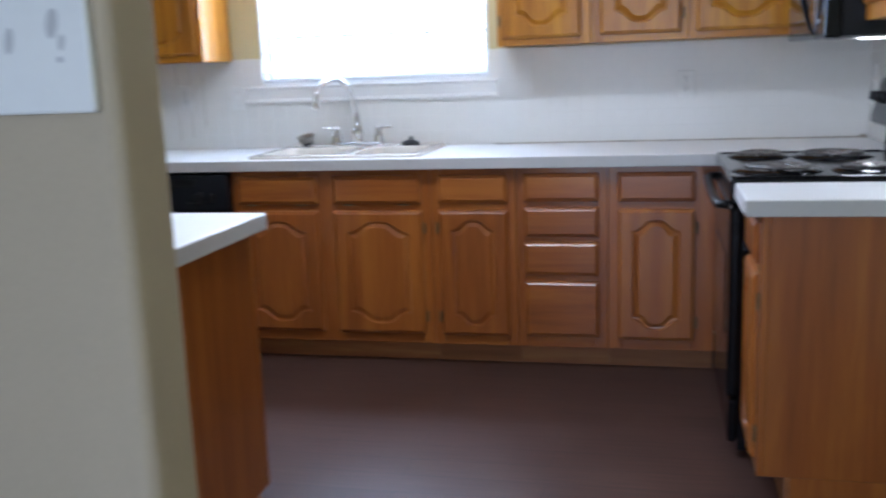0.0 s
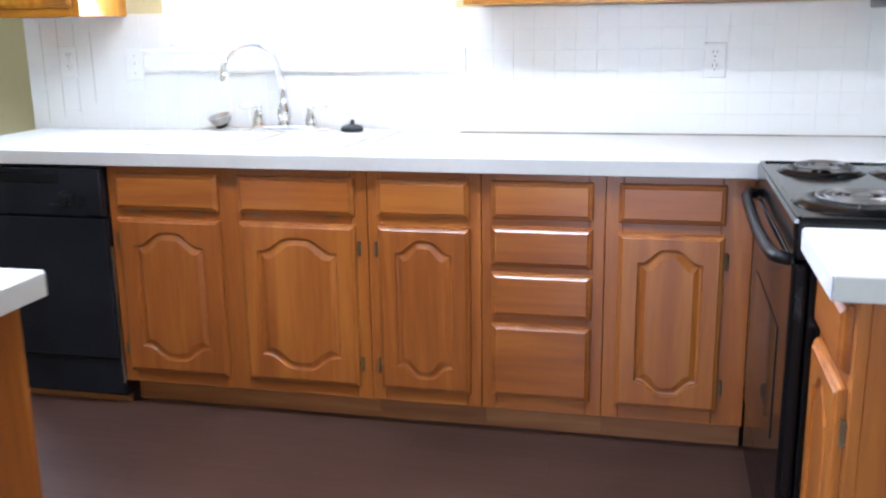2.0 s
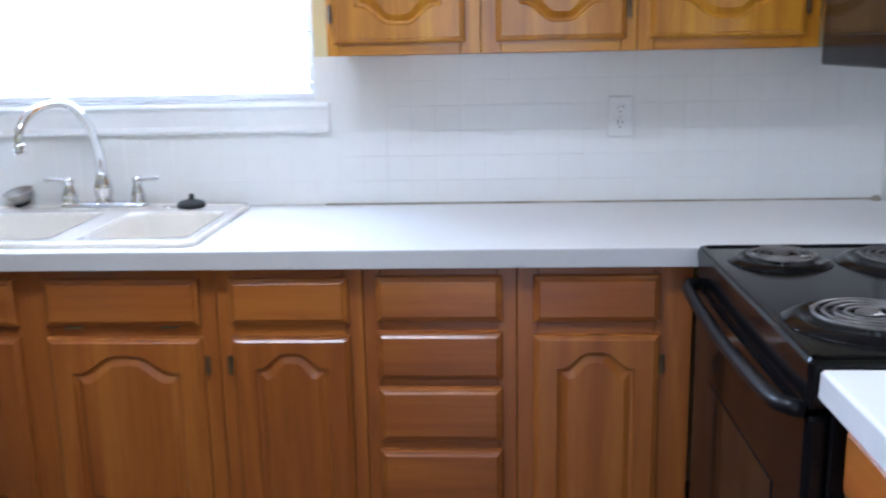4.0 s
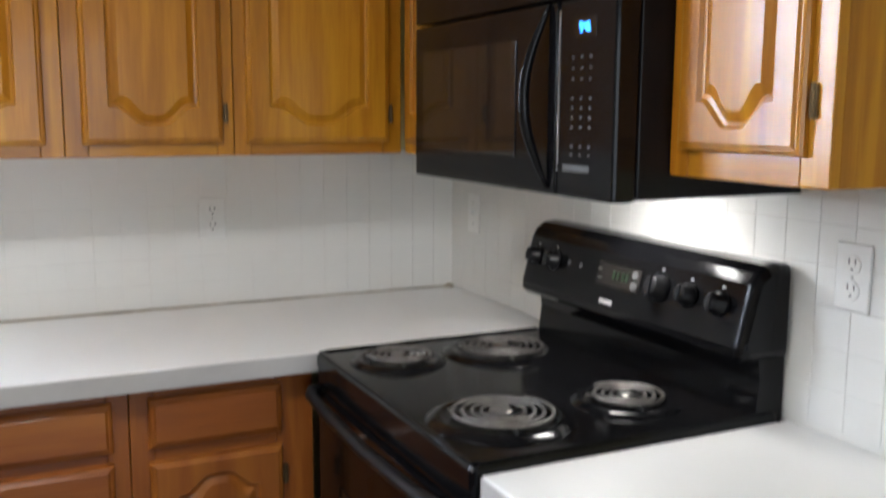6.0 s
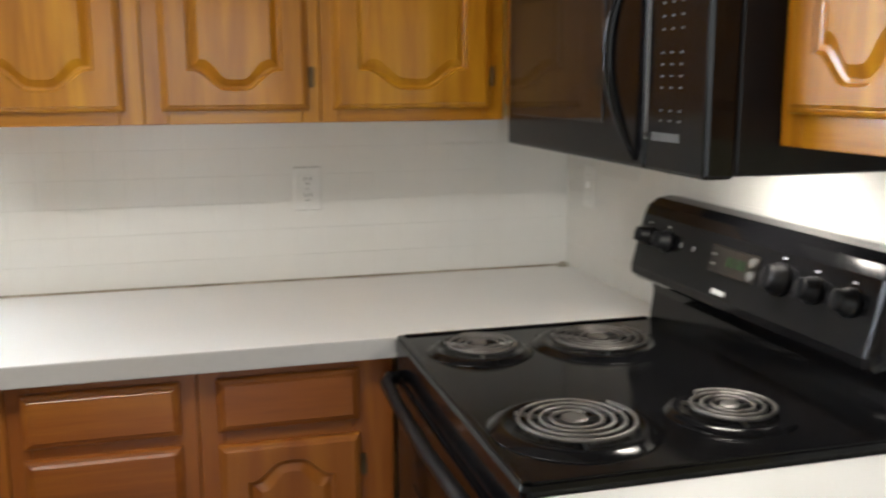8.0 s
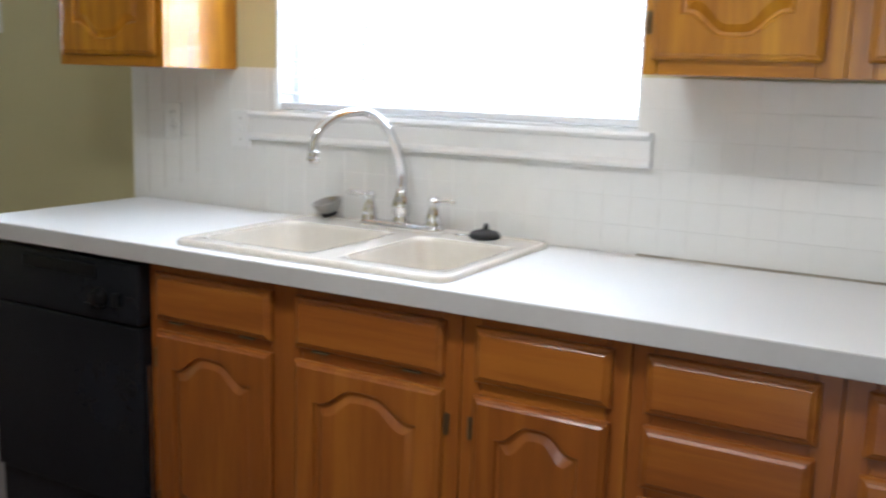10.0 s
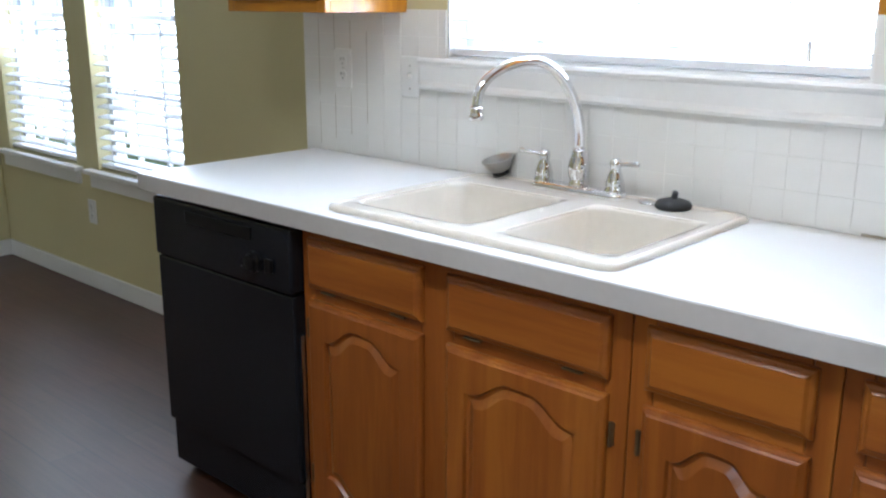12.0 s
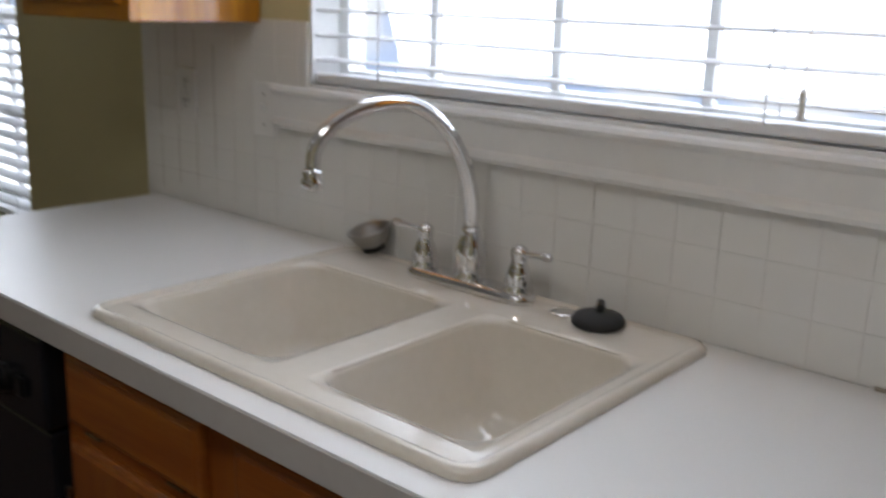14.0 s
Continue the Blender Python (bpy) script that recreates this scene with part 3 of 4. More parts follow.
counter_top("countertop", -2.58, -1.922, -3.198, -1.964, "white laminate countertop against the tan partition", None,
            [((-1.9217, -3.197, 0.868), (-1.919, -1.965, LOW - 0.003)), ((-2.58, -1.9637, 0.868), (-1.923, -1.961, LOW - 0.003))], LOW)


# ---- sink and tap ----
def kitchen_sink():
    x0, x1, y0, y1 = SINK
    cx, cy = (x0 + x1) / 2, (y0 + y1) / 2
    w, d = x1 - x0, y1 - y0
    root = thing("kitchen_sink", (cx, cy, H), "almond enamel double-bowl drop-in sink, empty", "sink")
    bowls = ((-2.572 - cx, -2.222 - cx), (-2.152 - cx, -1.872 - cx))
    by0, by1 = -0.536 - cy, -0.165 - cy
    # rolled rim
    bm = skin(bmesh.new(), [rounded_loop(w, d, 0.035, 0.001), rounded_loop(w, d, 0.035, 0.007), rounded_loop(w - 0.008, d - 0.008, 0.033, 0.013),
                            rounded_loop(w - 0.022, d - 0.022, 0.03, 0.015), rounded_loop(w - 0.040, d - 0.040, 0.026, 0.011)], False, False)
    part("rim", bm, CREAM, root, smooth=True)
    # deck between rim and bowls
    dw, dd = w / 2 - 0.02, d / 2 - 0.02
    z = 0.0112
    for lo, hi in (((-dw, -dd, z - 0.004), (dw, by0 + 0.004, z)), ((-dw, by1 - 0.004, z - 0.004), (dw, dd, z)),
                   ((-dw, by0 + 0.004, z - 0.004), (bowls[0][0] + 0.004, by1 - 0.004, z)), ((bowls[1][1] - 0.004, by0 + 0.004, z - 0.004), (dw, by1 - 0.004, z)),
                   ((bowls[0][1] - 0.004, by0 + 0.004, z - 0.004), (bowls[1][0] + 0.004, by1 - 0.004, z))):
        part("deck", box(lo, hi), CREAM, root)
    for b0, b1 in bowls:
        bw, bd, bx, byc = b1 - b0, by1 - by0, (b0 + b1) / 2, (by0 + by1) / 2
        # square collar that closes the corners, then the round-cornered bowl
        top = rounded_loop(bw + 0.006, bd + 0.006, 0.006, z + 0.0012, cx=bx, cy=byc)
        loops = [top, rounded_loop(bw - 0.004, bd - 0.004, 0.045, z + 0.0012, cx=bx, cy=byc), rounded_loop(bw - 0.014, bd - 0.014, 0.045, z - 0.008, cx=bx, cy=byc),
                 rounded_loop(bw - 0.030, bd - 0.030, 0.05, -0.12, cx=bx, cy=byc), rounded_loop(bw - 0.07, bd - 0.07, 0.05, -0.158, cx=bx, cy=byc),
                 rounded_loop(0.09, 0.09, 0.04, -0.165, cx=bx, cy=byc)]
        bowl = part("bowl", skin(bmesh.new(), loops, False, True), CREAM, root, smooth=True)
        part("drain", lathe([(0.043, -0.1645), (0.043, -0.161), (0.034, -0.162), (0.030, -0.1638)], 24, at=(bx, byc, 0)), STEEL, bowl, "steel drain ring")
    return root


kitchen_sink()
DECK = H + 0.0112


def tap():
    root = thing("kitchen_tap", (-2.262, -0.078, DECK), "polished chrome high-arc tap with two lever handles", "faucet")
    base = skin(bmesh.new(), [rounded_loop(0.262, 0.056, 0.027, 0.0002), rounded_loop(0.262, 0.056, 0.027, 0.009), rounded_loop(0.250, 0.046, 0.022, 0.016), rounded_loop(0.2, 0.03, 0.014, 0.018)])
    part("base_plate", base, CHROME, root, smooth=True)
    part("spout_collar", lathe([(0.024, 0.016), (0.025, 0.022), (0.021, 0.028), (0.0255, 0.045), (0.027, 0.062), (0.022, 0.082), (0.0165, 0.095), (0.018, 0.10), (0.015, 0.106)], 28), CHROME, root, smooth=True)
    dx, dy = -0.104, -0.258
    cz, crown = 0.228, 0.314
    pts = [(0, 0, 0.10), (0, 0, 0.115)]
    for i in range(1, 33):
        a = math.pi * i / 32
        k = (1 - math.cos(a)) / 2
        foot = 0.125 if a < math.pi / 2 else cz
        pts.append((dx * k, dy * k, foot + (crown - foot) * math.sin(a) ** (1.12 if a < math.pi / 2 else 1.0)))
    pts += [(dx, dy - 0.001, cz - 0.006), (dx, dy - 0.002, cz - 0.014)]
    part("spout", tube(pts, lambda u: 0.0130 - 0.002 * u, 18), CHROME, root, smooth=True)
    part("aerator", lathe([(0.0125, -0.002), (0.0165, 0.003), (0.0165, 0.012), (0.0125, 0.017), (0.015, 0.024), (0.0125, 0.03)], 20, at=(dx, dy - 0.002, cz - 0.04)), CHROME, root, smooth=True)
    for sx in (-1, 1):
        x = sx * 0.102
        h = part("handle_post", lathe([(0.024, 0.014), (0.025, 0.020), (0.021, 0.026), (0.023, 0.034), (0.017, 0.055), (0.012, 0.068), (0.0145, 0.078), (0.0135, 0.088), (0.005, 0.094)], 24, at=(x, 0, 0)), CHROME, root, smooth=True)
        part("lever", tube([(x, 0, 0.082), (x + sx * 0.02, -0.004, 0.083), (x + sx * 0.045, -0.008, 0.086), (x + sx * 0.062, -0.01, 0.087), (x + sx * 0.068, -0.011, 0.087)],
                           lambda u: 0.0045 + 0.004 * smooth((u - 0.4) / 0.5) - 0.004 * smooth((u - 0.92) / 0.08), 12), CHROME, h, smooth=True)
    return root


tap()


def stopper():
    root = thing("sink_stopper", (-2.003, -0.085, DECK), "black rubber garbage disposal stopper with a small grip", "sink stopper")
    part("disc", lathe([(0.036, 0.0), (0.041, 0.004), (0.041, 0.010), (0.036, 0.017), (0.02, 0.022), (0.012, 0.024)], 28), RUBBER, root, smooth=True)
    grip = part("grip", box((-0.006, -0.011, -0.004), (0.006, 0.010, 0.018), 0.004, 3), RUBBER, root, smooth=True)
    grip.matrix_basis = pose(0, 0, 0.022, 10, 12, 35)
    return root


def strainer():
    root = thing("sink_strainer", (-2.538, -0.045, DECK + 0.0425), "steel basket strainer standing on its plug by the tap", "sink strainer")
    root.matrix_world = pose(-2.538, -0.045, DECK + 0.0425, 14, -8, 0)
    part("basket", lathe([(0.012, -0.033), (0.026, -0.026), (0.035, -0.014), (0.040, 0.0), (0.043, 0.002), (0.043, 0.005), (0.038, 0.005), (0.031, -0.012), (0.012, -0.022)], 28), STEEL, root, smooth=True)
    part("plug", lathe([(0.010, -0.042), (0.022, -0.038), (0.022, -0.030), (0.008, -0.028)], 20), RUBBER, root, "black rubber plug", smooth=True)
    return root


stopper()
strainer()
cover = thing("hole_cover", (-2.072, -0.075, DECK), "flat chrome disc covering a spare sink hole", "hole cover")
part("disc", lathe([(0.021, 0.0), (0.021, 0.002), (0.017, 0.004), (0.004, 0.005)], 24), CHROME, cover, smooth=True)


# ---- dishwasher ----
def dishwasher():
    root = thing("dishwasher", (-3.276, -0.005, 0), "black built-in dishwasher under the white counter", "dishwasher")
    w = 0.590
    part("tub", box((0.004, -0.57, 0.06), (w - 0.004, -0.02, 0.868), 0.003), BLACK_SATIN, root)
    door = part("door", box((0, -0.612, 0.210), (w, -0.571, 0.700), 0.006), DISH_BLACK, root)
    panel = part("control_panel", box((0, -0.618, 0.703), (w, -0.571, 0.866), 0.008), DISH_BLACK, root)
    part("handle_recess", box((0.16, -0.6205, 0.815), (0.44, -0.6175, 0.846), 0.001), BLACK_SATIN, panel)
    part("dial", lathe([(0.026, 0.0), (0.026, -0.010), (0.021, -0.013), (0.019, -0.024), (0.006, -0.026)], 24, at=(0.455, -0.618, 0.765), axis="Y"), BLACK_SATIN, panel)
    part("latch", box((0.50, -0.628, 0.748), (0.525, -0.6175, 0.782), 0.003), BLACK_SATIN, panel)
    for i in range(3):
        part("print_mark", box((0.395 + 0.012 * i, -0.6188, 0.742), (0.402 + 0.012 * i, -0.6178, 0.745)), MARK, panel)
    part("kick_plate", box((0, -0.598, 0.075), (w, -0.572, 0.205), 0.004), DISH_BLACK, root)
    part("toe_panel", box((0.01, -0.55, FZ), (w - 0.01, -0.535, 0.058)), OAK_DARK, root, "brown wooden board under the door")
    part("edge_strip", box((w + 0.0003, -0.596, 0.12), (w + 0.0048, -0.588, 0.60)), STEEL, root, "thin pale metal edge strip")
    return root


dishwasher()


# ---- electric range ----
def ring_tube(cx, cy, z, r, thick, bm, segs=40, rs=8):
    rows = []
    for i in range(segs):
        a = 2 * math.pi * i / segs
        rows.append([bm.verts.new((cx + (r + thick * math.cos(2 * math.pi * k / rs)) * math.cos(a), cy + (r + thick * math.cos(2 * math.pi * k / rs)) * math.sin(a), z + thick * math.sin(2 * math.pi * k / rs))) for k in range(rs)])
    for i in range(segs):
        for k in range(rs):
            bm.faces.new((rows[i][k], rows[(i + 1) % segs][k], rows[(i + 1) % segs][(k + 1) % rs], rows[i][(k + 1) % rs]))


def coil_burner(root, x, y, radius, hot=False):
    pan = part("drip_pan", lathe([(radius * 0.30, 0.0042), (radius * 0.78, 0.0045), (radius * 1.02, 0.011), (radius * 1.10, 0.0145), (radius * 1.20, 0.013), (radius * 1.34, 0.0062), (radius * 1.37, 0.0042)], 40, at=(x, y, H)), BLACK, root, "black enamel drip pan", smooth=True)
    turns = 4 if radius > 0.085 else 3.2
    pts = []
    n = int(turns * 36)
    for i in range(n + 1):
        a = 2 * math.pi * turns * i / n
        r = radius * (0.30 + 0.68 * i / n)
        pts.append((x + r * math.cos(a + 0.6), y + r * math.sin(a + 0.6), H + 0.0205))
    element = part("coil", tube(pts, 0.0038, 8), COIL, root, "spiral steel heating coil", smooth=True)
    part("hub", lathe([(radius * 0.22, 0.014), (radius * 0.22, 0.022), (radius * 0.17, 0.0245)], 20, at=(x, y, H)), STEEL if hot else COIL, element)
    for k in range(3):
        a = 2 * math.pi * k / 3 + 0.3
        part("support", box((0.0, -0.002, 0.010), (radius, 0.002, 0.0155)), STEEL, element).matrix_basis = pose(x, y, H, 0, 0, math.degrees(a))


def knob(root, y, z, r, lean):
    m = pose(-0.110 + (z - 1.124) * 0.25, y, z, 0, 0, 0)
    k = part("knob", lathe([(r, 0.0), (r, -0.006), (r * 0.80, -0.010), (r * 0.74, -0.024), (r * 0.62, -0.027)], 24, axis="X"), BLACK_SATIN, root, smooth=True)
    k.matrix_basis = m @ pose(0, 0, 0, 0, lean, 0)
    part("pointer", box((-0.031, -0.004, -r * 0.72), (-0.024, 0.004, r * 0.72), 0.0015), BLACK_SATIN, k)
    part("print_mark", box((-0.0006, -0.004, r + 0.006), (0.0004, 0.004, r + 0.010)), LOGO, k)
    return k


def electric_range():
    root = thing("electric_range", (0, 0, 0), "black electric range with four coil burners, switched off", "stove")
    y0, y1 = -1.4165, -0.6405
    part("body", box((-0.625, y0, 0.06), (-0.03, y1, 0.895), 0.004), BLACK, root)
    part("cooktop", skin(bmesh.new(), [rounded_loop(0.635, y1 - y0 + 0.002, 0.012, z, cx=-0.3445, cy=(y0 + y1) / 2) for z in (0.8955, H - 0.004)]
                         + [rounded_loop(0.627, y1 - y0 - 0.006, 0.010, H + 0.003, cx=-0.3445, cy=(y0 + y1) / 2), rounded_loop(0.600, y1 - y0 - 0.036, 0.010, H + 0.004, cx=-0.3445, cy=(y0 + y1) / 2)]), BLACK, root)
    yc, yw = (y0 + y1) / 2, (y1 - y0) / 2
    for lo, hi in (((-0.658, yc - yw + 0.010, H + 0.0035), (-0.646, yc + yw - 0.010, H + 0.008)), ((-0.645, yc - yw + 0.004, H + 0.0035), (-0.08, yc - yw + 0.014, H + 0.008)), ((-0.645, yc + yw - 0.014, H + 0.0035), (-0.08, yc + yw - 0.004, H + 0.008))):
        part("cooktop_lip", box(lo, hi, 0.002), BLACK, root)
    part("oven_front_trim", box((-0.660, y0 + 0.003, 0.845), (-0.626, y1 - 0.003, 0.905), 0.008), BLACK, root)
    door = part("oven_door", box((-0.660, y0 + 0.004, 0.235), (-0.626, y1 - 0.004, 0.838), 0.010), BLACK, root)
    part("oven_window", box((-0.6625, y0 + 0.15, 0.40), (-0.6595, y1 - 0.15, 0.66), 0.001), GLASS_BLACK, door)
    hp = [(-0.660, y1 - 0.018, 0.842), (-0.678, y1 - 0.022, 0.845), (-0.690, y1 - 0.05, 0.842), (-0.691, y1 - 0.16, 0.832), (-0.693, (y0 + y1) / 2, 0.826),
          (-0.691, y0 + 0.16, 0.832), (-0.690, y0 + 0.05, 0.842), (-0.678, y0 + 0.022, 0.845), (-0.660, y0 + 0.018, 0.842)]
    part("handle", tube(hp, 0.0135, 14), BLACK_SATIN, door, "long black door handle", smooth=True)
    part("drawer", box((-0.655, y0 + 0.004, 0.085), (-0.626, y1 - 0.004, 0.228), 0.008), BLACK, root)
    for sy in (y0 + 0.05, y1 - 0.05):
        for sx in (-0.57, -0.08):
            part("foot", lathe([(0.018, 0.0), (0.018, 0.012), (0.012, 0.03)], 16, at=(sx, sy, FZ)), RUBBER, root)
    # back guard: lower neck, then the leaning control head
    prof_neck = [(-0.075, H + 0.004), (-0.068, 0.99), (-0.075, 1.035), (-0.012, 1.035), (-0.012, H - 0.02), (-0.075, H - 0.02)]
    part("backguard_neck", skin(bmesh.new(), [[(x, y, z) for x, z in prof_neck] for y in (y0 + 0.010, y1 - 0.010)]), BLACK, root)
    prof = [(-0.116, 1.028), (-0.127, 1.038), (-0.127, 1.054), (-0.098, 1.168), (-0.088, 1.188), (-0.068, 1.202), (-0.040, 1.206), (-0.012, 1.202), (-0.012, 1.028)]
    loops = []
    for y, s in ((y0 - 0.001, 0.80), (y0 + 0.003, 0.88), (y0 + 0.008, 0.95), (y0 + 0.014, 0.985), (y0 + 0.020, 1.0), (y1 - 0.020, 1.0), (y1 - 0.014, 0.985), (y1 - 0.008, 0.95), (y1 - 0.003, 0.88), (y1 + 0.001, 0.80)):
        loops.append([(-0.05 + (x + 0.05) * s, y, 1.117 + (z - 1.117) * s) for x, z in prof])
    head = part("control_head", skin(bmesh.new(), loops), BLACK, root)
    for y, r in ((-0.695, 0.021), (-0.775, 0.023), (-1.165, 0.029), (-1.253, 0.023), (-1.340, 0.023)):
        knob(root, y, 1.124, r, 14.5)
    clock = part("clock_panel", box((-0.003, -0.075, -0.026), (0.003, 0.075, 0.026), 0.002), GLASS_BLACK, root, "dark clock display panel")
    clock.matrix_basis = pose(-0.1105, -1.028, 1.124, 0, 14.5, 0)
    for i, dy in enumerate((0.012, -0.002, -0.02, -0.034)):
        part("digit", box((-0.0042, dy - 0.004, -0.008), (-0.0031, dy + 0.004, 0.010)), GREEN_DIGITS, clock, "dim green clock digit")
    for dz in (-0.012, 0.012):
        b = part("button", lathe([(0.009, 0), (0.009, -0.004), (0.006, -0.005)], 16, axis="X"), MARK, clock)
        b.location = (-0.003, -0.062, dz)
    for dy, dz in ((0.062, 0.006), (0.058, -0.012)):
        part("print_mark", box((-0.0045, dy - 0.008, dz), (-0.0031, dy + 0.008, dz + 0.004)), MARK, clock)
    badge = part("badge", box((-0.002, -0.022, -0.005), (0.001, 0.022, 0.005), 0.001), LOGO, root, "small silver badge")
    badge.matrix_basis = pose(-0.1250, -1.003, 1.066, 0, 14.5, 0)
    for y in (-0.838, -0.885):
        mk = part("print_mark", box((-0.001, -0.005, -0.006), (0.0006, 0.005, 0.004)), MARK, root)
        mk.matrix_basis = pose(-0.1095, y, 1.128, 0, 14.5, 0)
    coil_burner(root, -0.510, -1.236, 0.100)
    coil_burner(root, -0.246, -1.248, 0.077, True)
    coil_burner(root, -0.278, -0.818, 0.100)
    coil_burner(root, -0.524, -0.800, 0.077)
    return root


electric_range()


# ---- microwave over the range ----
def microwave():
    root = thing("microwave_oven", (-0.012, 0, 1.326), "black over-the-range microwave with lit blue clock", "microwave")
    y0, y1, h = -1.4175, -0.6405, 0.418
    part("case", box((-0.355, y0, 0.004), (0.008, y1, h), 0.003), BLACK_SATIN, root)
    part("vent_grille", box((-0.402, y0, 0.336), (-0.3555, y1, h), 0.006), BLACK, root)
    door = part("door", box((-0.402, -1.247, 0.0), (-0.3555, y1, 0.332), 0.006), BLACK, root)
    part("door_window", box((-0.4045, -1.105, 0.062), (-0.4015, -0.690, 0.275), 0.001), GLASS_BLACK, door, "smoked dark door window")
    pts = []
    for i in range(17):
        u = i / 16
        pts.append((-0.404 - 0.030 * math.sin(math.pi * u), -1.222 + 0.036 * math.sin(math.pi * u), 0.012 + 0.318 * u))
    part("handle", tube(pts, lambda u: 0.003 + 0.008 * math.sin(math.pi * min(1, max(0, u))) ** 0.7, 12), BLACK, door, "curved black bow handle", smooth=True)
    panel = part("control_panel", box((-0.402, y0, 0.0), (-0.3555, -1.2495, 0.332), 0.006), BLACK, root)
    part("bright_edge", box((-0.4035, -1.2555, 0.045), (-0.4015, -1.2525, 0.315)), STEEL, panel, "thin bright edge line")
    disp = part("display", box((-0.4032, -1.362, 0.268), (-0.4012, -1.298, 0.300), 0.0005), GLASS_BLACK, panel)
    seg = {"9": "abcdfg", "4": "bcfg", "6": "acdefg"}
    places = {"a": (0, 0.007, 1), "g": (0, 0.0, 1), "d": (0, -0.007, 1), "f": (0.003, 0.0035, 0), "b": (-0.003, 0.0035, 0), "e": (0.003, -0.0035, 0), "c": (-0.003, -0.0035, 0)}
    for ch, yc in (("9", -1.318), ("4", -1.331), ("6", -1.341)):
        bm = bmesh.new()
        for s in seg[ch]:
            dy, dz, level = places[s]
            a, b = (0.003, 0.0009) if level else (0.0009, 0.0034)
            add_box(bm, (-0.4040, yc + dy - a, 0.284 + dz - b), (-0.4033, yc + dy + a, 0.284 + dz + b))
        part("digit", bm, BLUE_DIGITS, disp, "glowing blue clock digit")
    colon = boxes(((-0.4040, -1.3253, 0.287), (-0.4033, -1.3238, 0.289)), ((-0.4040, -1.3253, 0.279), (-0.4033, -1.3238, 0.281)))
    part("colon", colon, BLUE_DIGITS, disp)
    for r, z in enumerate((0.236, 0.218, 0.200, 0.168, 0.152, 0.136, 0.120, 0.088, 0.074)):
        for c in range(3):
            y = -1.296 - 0.026 * c
            part("print_mark", box((-0.4026, y - 0.0035, z - 0.0016), (-0.4016, y + 0.0035, z + 0.0016)), MARK, panel)
    part("print_mark", box((-0.4026, -1.35, 0.045), (-0.4016, -1.27, 0.057)), MARK, panel)
    part("badge", box((-0.4035, -0.995, 0.375), (-0.4015, -0.935, 0.389), 0.0008), LOGO, root, "small silver badge")
    lens = part("hood_light", box((-0.235, -1.21, -0.004), (-0.105, -1.03, 0.0035), 0.002), HOOD_LENS, root, "lit lamp lens in the underside")
    for yy in (-0.95, -1.32):
        part("grease_filter", box((-0.30, yy - 0.06, -0.001), (-0.08, yy + 0.06, 0.0035), 0.001), STEEL, root)
    return root


microwave()


# ---- outlets, switches, ceiling lamp ----
def wall_plate(place, turn, label, category, kind):
    """A plate in the xz plane facing -y before its turn."""
    root = thing(category.replace(" ", "_"), place, label, category, "wall plates", turn=turn)
    part("cover_plate", box((-0.036, -0.006, -0.058), (0.036, 0.0, 0.058), 0.003), PLASTIC, root)
    if kind == "outlet":
        for dz in (-0.022, 0.022):
            s = part("socket", lathe([(0.017, -0.0055), (0.017, -0.0075), (0.015, -0.008)], 24, at=(0, 0, dz), axis="Y"), PLASTIC, root)
            for dx in (-0.0065, 0.0065):
                part("slot", box((dx - 0.0012, -0.0086, dz + 0.001), (dx + 0.0012, -0.0078, dz + 0.010)), SLOT, s)
            part("slot", box((-0.0022, -0.0086, dz - 0.010), (0.0022, -0.0078, dz - 0.006)), SLOT, s)
        part("screw", lathe([(0.003, -0.0055), (0.003, -0.0068)], 10, axis="Y"), STEEL, root)
    else:
        part("toggle", box((-0.005, -0.018, -0.004), (0.005, -0.0055, 0.012), 0.002), PLASTIC, root)
        for dz in (-0.032, 0.032):
            part("screw", lathe([(0.003, -0.0055), (0.003, -0.0068)], 10, at=(0, 0, dz), axis="Y"), STEEL, root)
    return root


TY = -0.0062
wall_plate((-0.757, TY, 1.172), 0, "white duplex outlet on the tiled sink wall", "wall outlet", "outlet")
wall_plate((TY, -1.544, 1.199), -90, "white duplex outlet on tile beside the stove", "wall outlet", "outlet")
wall_plate((TY, -0.162, 1.17), -90, "white light switch on tile near the corner", "light switch", "switch")
wall_plate((-3.172, TY, 1.182), 0, "white duplex outlet on tile at the counter end", "wall outlet", "outlet")
wall_plate((-2.890, TY, 1.170), 0, "white light switch on tile beside the window", "light switch", "switch")
wall_plate((-5.135, YD, 0.412), 0, "white outlet low on the yellow dining wall", "wall outlet", "outlet")
wall_plate((-4.25, YD, 1.52), 0, "white light switch on the yellow wall by window", "light switch", "switch")

panel = thing("wall_panel", (-1.592, -3.3205, 1.325), "white smudged wall plate on the tan partition wall", "wall plate")
part("case", box((-0.075, -0.014, -0.075), (0.075, 0.0, 0.075), 0.004), PLASTIC, panel)
for sx, sz, w, h in ((0.030, 0.030, 0.008, 0.018), (0.040, 0.008, 0.004, 0.010), (0.036, -0.012, 0.004, 0.004), (-0.03, 0.012, 0.006, 0.016)):
    part("smudge", lathe([(1.0, -0.0003), (0.7, -0.0006)], 16, axis="Y"), SMUDGE, panel).matrix_basis = pose(sx, -0.0139, sz, 0, 12, 0) @ Matrix.Diagonal((w, 1, h, 1))

lamp = thing("ceiling_light", (-1.75, -1.60, CEIL_Z), "white fluorescent ceiling light with glowing diffuser, switched on", "ceiling light")
part("frame", box((-0.62, -0.2, -0.05), (0.62, 0.2, 0.0), 0.008), WHITE, lamp)
part("diffuser", box((-0.60, -0.18, -0.072), (0.60, 0.18, -0.0505), 0.012), DIFFUSER, lamp)

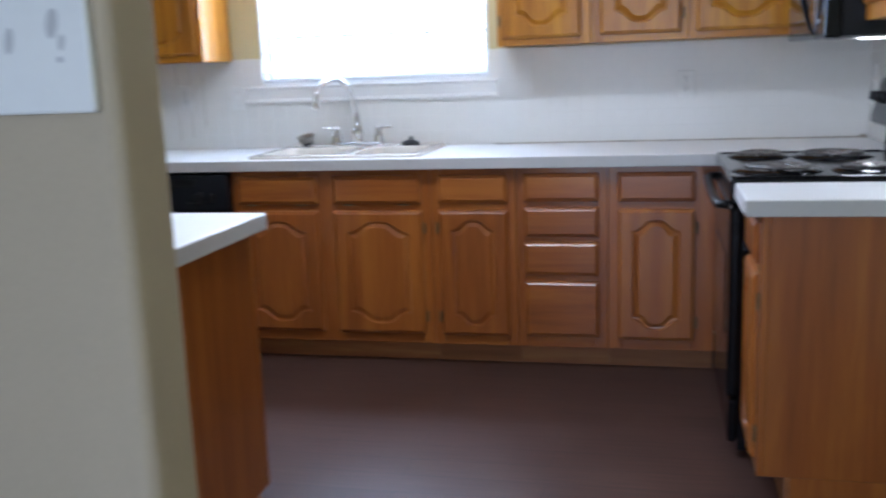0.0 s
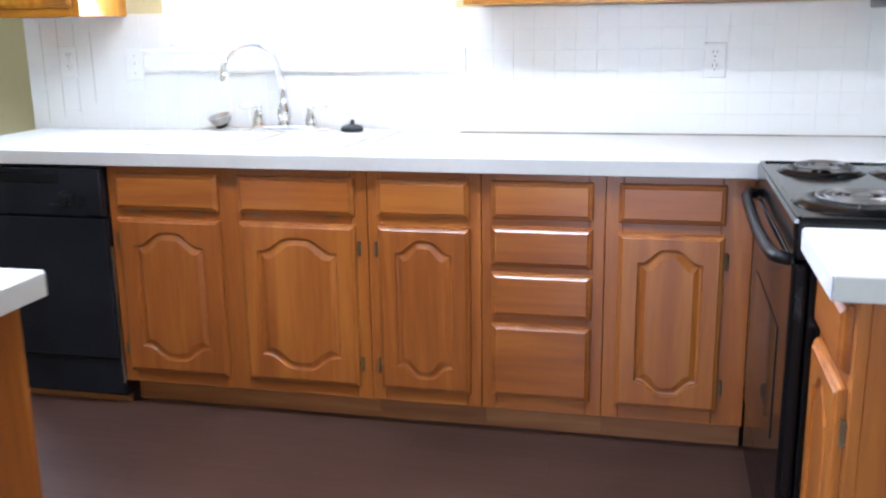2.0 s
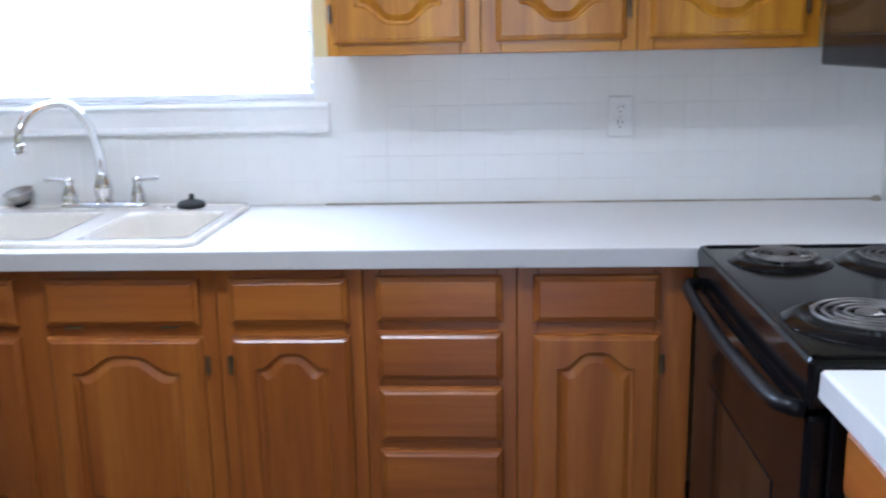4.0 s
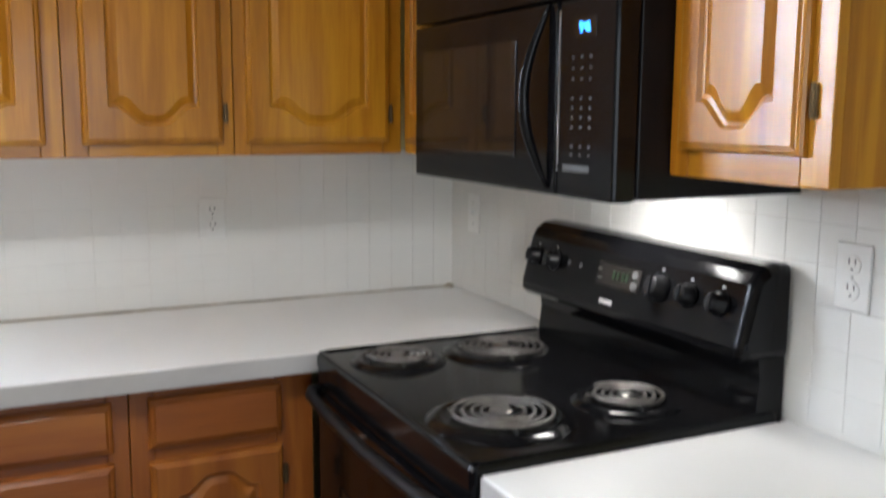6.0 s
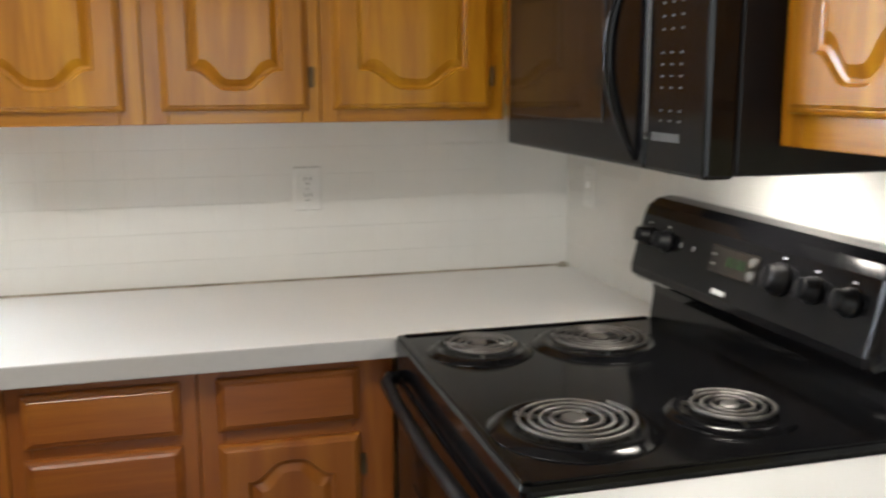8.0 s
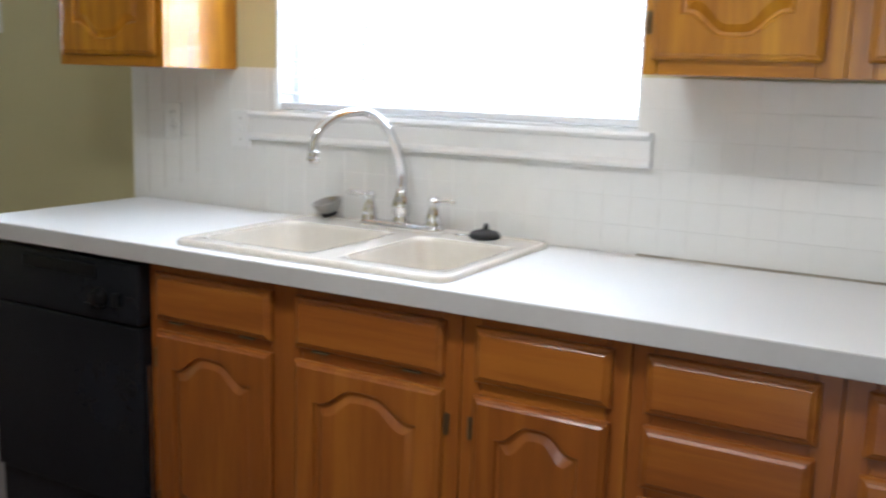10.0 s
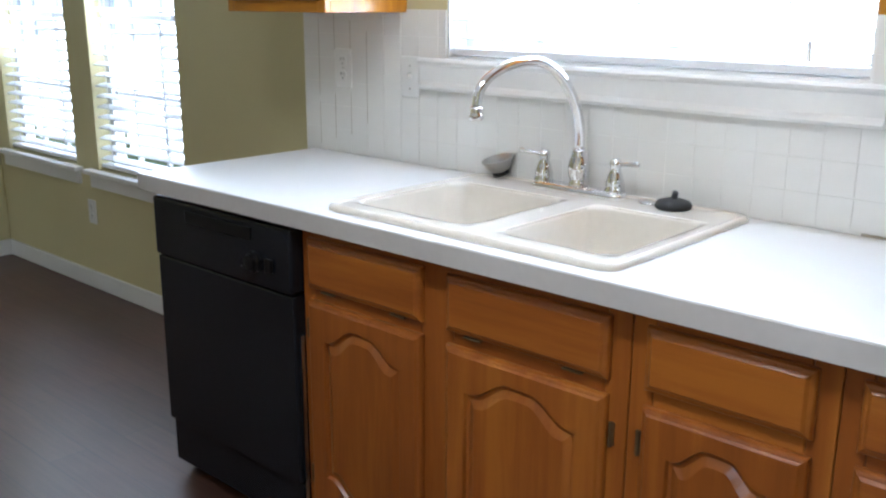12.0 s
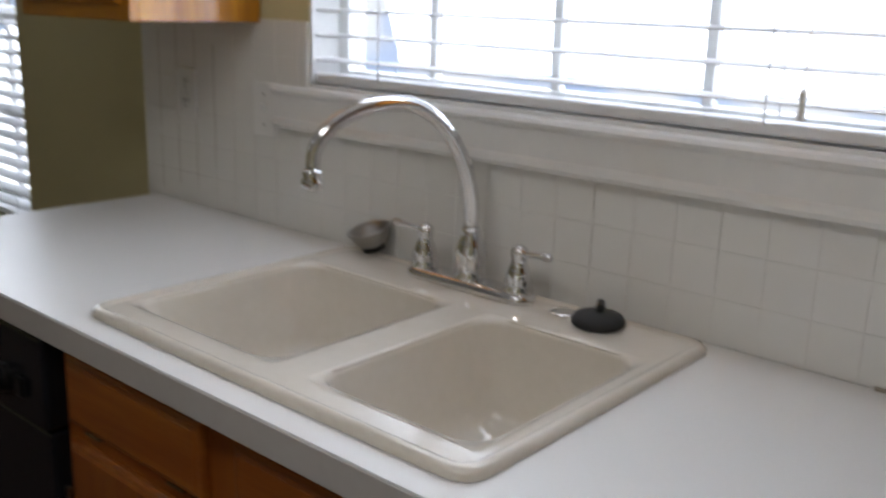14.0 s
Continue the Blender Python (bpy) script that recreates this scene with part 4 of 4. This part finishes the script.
joint = bmesh.new()
tube([(-1.62 + 0.09 * k, -0.010, H + 0.001) for k in range(18)] + [(-0.012, -0.010, H + 0.001)], 0.0042, 8, joint)
tagged(part("caulk_joint", joint, CAULK), "stained caulk bead between counter and tile", "caulk", kind="structure")

stain = lathe([(0.016, 0.0), (0.014, 0.006), (0.008, 0.012), (0.003, 0.014)], 14, at=(-0.026, -0.026, H + 0.0005))
tagged(part("caulk_stain", stain, CAULK, smooth=True), "dark lump of stained caulk in the counter corner", "caulk", kind="structure")

# ---- wall tiles ----
PITCH, ROW = 3.36 / 47, 0.0722             # six courses


def tile_mesh(w, h):
    g = 0.0007
    loops = []
    for inset, y in ((g, -0.004), (g, -0.0056), (g + 0.0007, -0.0060)):
        loops.append([(inset, y, inset), (w - inset, y, inset), (w - inset, y, h - inset), (inset, y, h - inset)])
    return mesh_from(skin(bmesh.new(), loops, False, True), "tile")


tile = tile_mesh(PITCH, ROW)
TOP = H + 6 * ROW
part("grout", boxes(((-3.36, -0.0045, H - 0.04), (KW[0], -0.0004, TOP)), ((KW[0], -0.0045, H - 0.04), (KW[1], -0.0004, 1.2245)), ((KW[1], -0.0045, H - 0.04), (-0.001, -0.0004, TOP))), GROUT, wall_north)
for i in range(47):
    x = -3.36 + i * PITCH
    for r in range(6):
        spans = [(x, x + PITCH, ROW)]
        if r > 3:
            spans = [(a, b, ROW) for a, b in ((x, min(x + PITCH, KW[0])), (max(x, KW[1]), x + PITCH)) if b - a > 0.006]
        for a, b, h in spans:
            whole = b - a > PITCH - 0.001
            part("tile", tile if whole else tile_mesh(b - a, h), TILE, wall_north).location = (a, 0, H + r * ROW)
# open, dirty joints at the counter end
for k, spans in ((1, ((0.02, 0.15), (0.17, 0.40))), (2, ((0.04, 0.18), (0.31, 0.42))), (3, ((0.06, 0.19), (0.29, 0.40))), (4, ((0.10, 0.37),))):
    for a, b in spans:
        x = -3.36 + k * PITCH
        part("stained_joint", box((x - 0.0011, -0.0058, H + a), (x + 0.0011, -0.0042, H + b)), CAULK, wall_north, "dirty open joint")
EP = 1.772 / 23
etile = tile_mesh(EP, ROW)
part("grout", box((-0.0045, -1.772, 0.86), (-0.0004, -0.001, TOP)), GROUT, wall_east)
for i in range(23):
    for r in range(6):
        part("tile", etile, TILE, wall_east).matrix_basis = pose(0, -i * EP, H + r * ROW, 0, 0, -90)
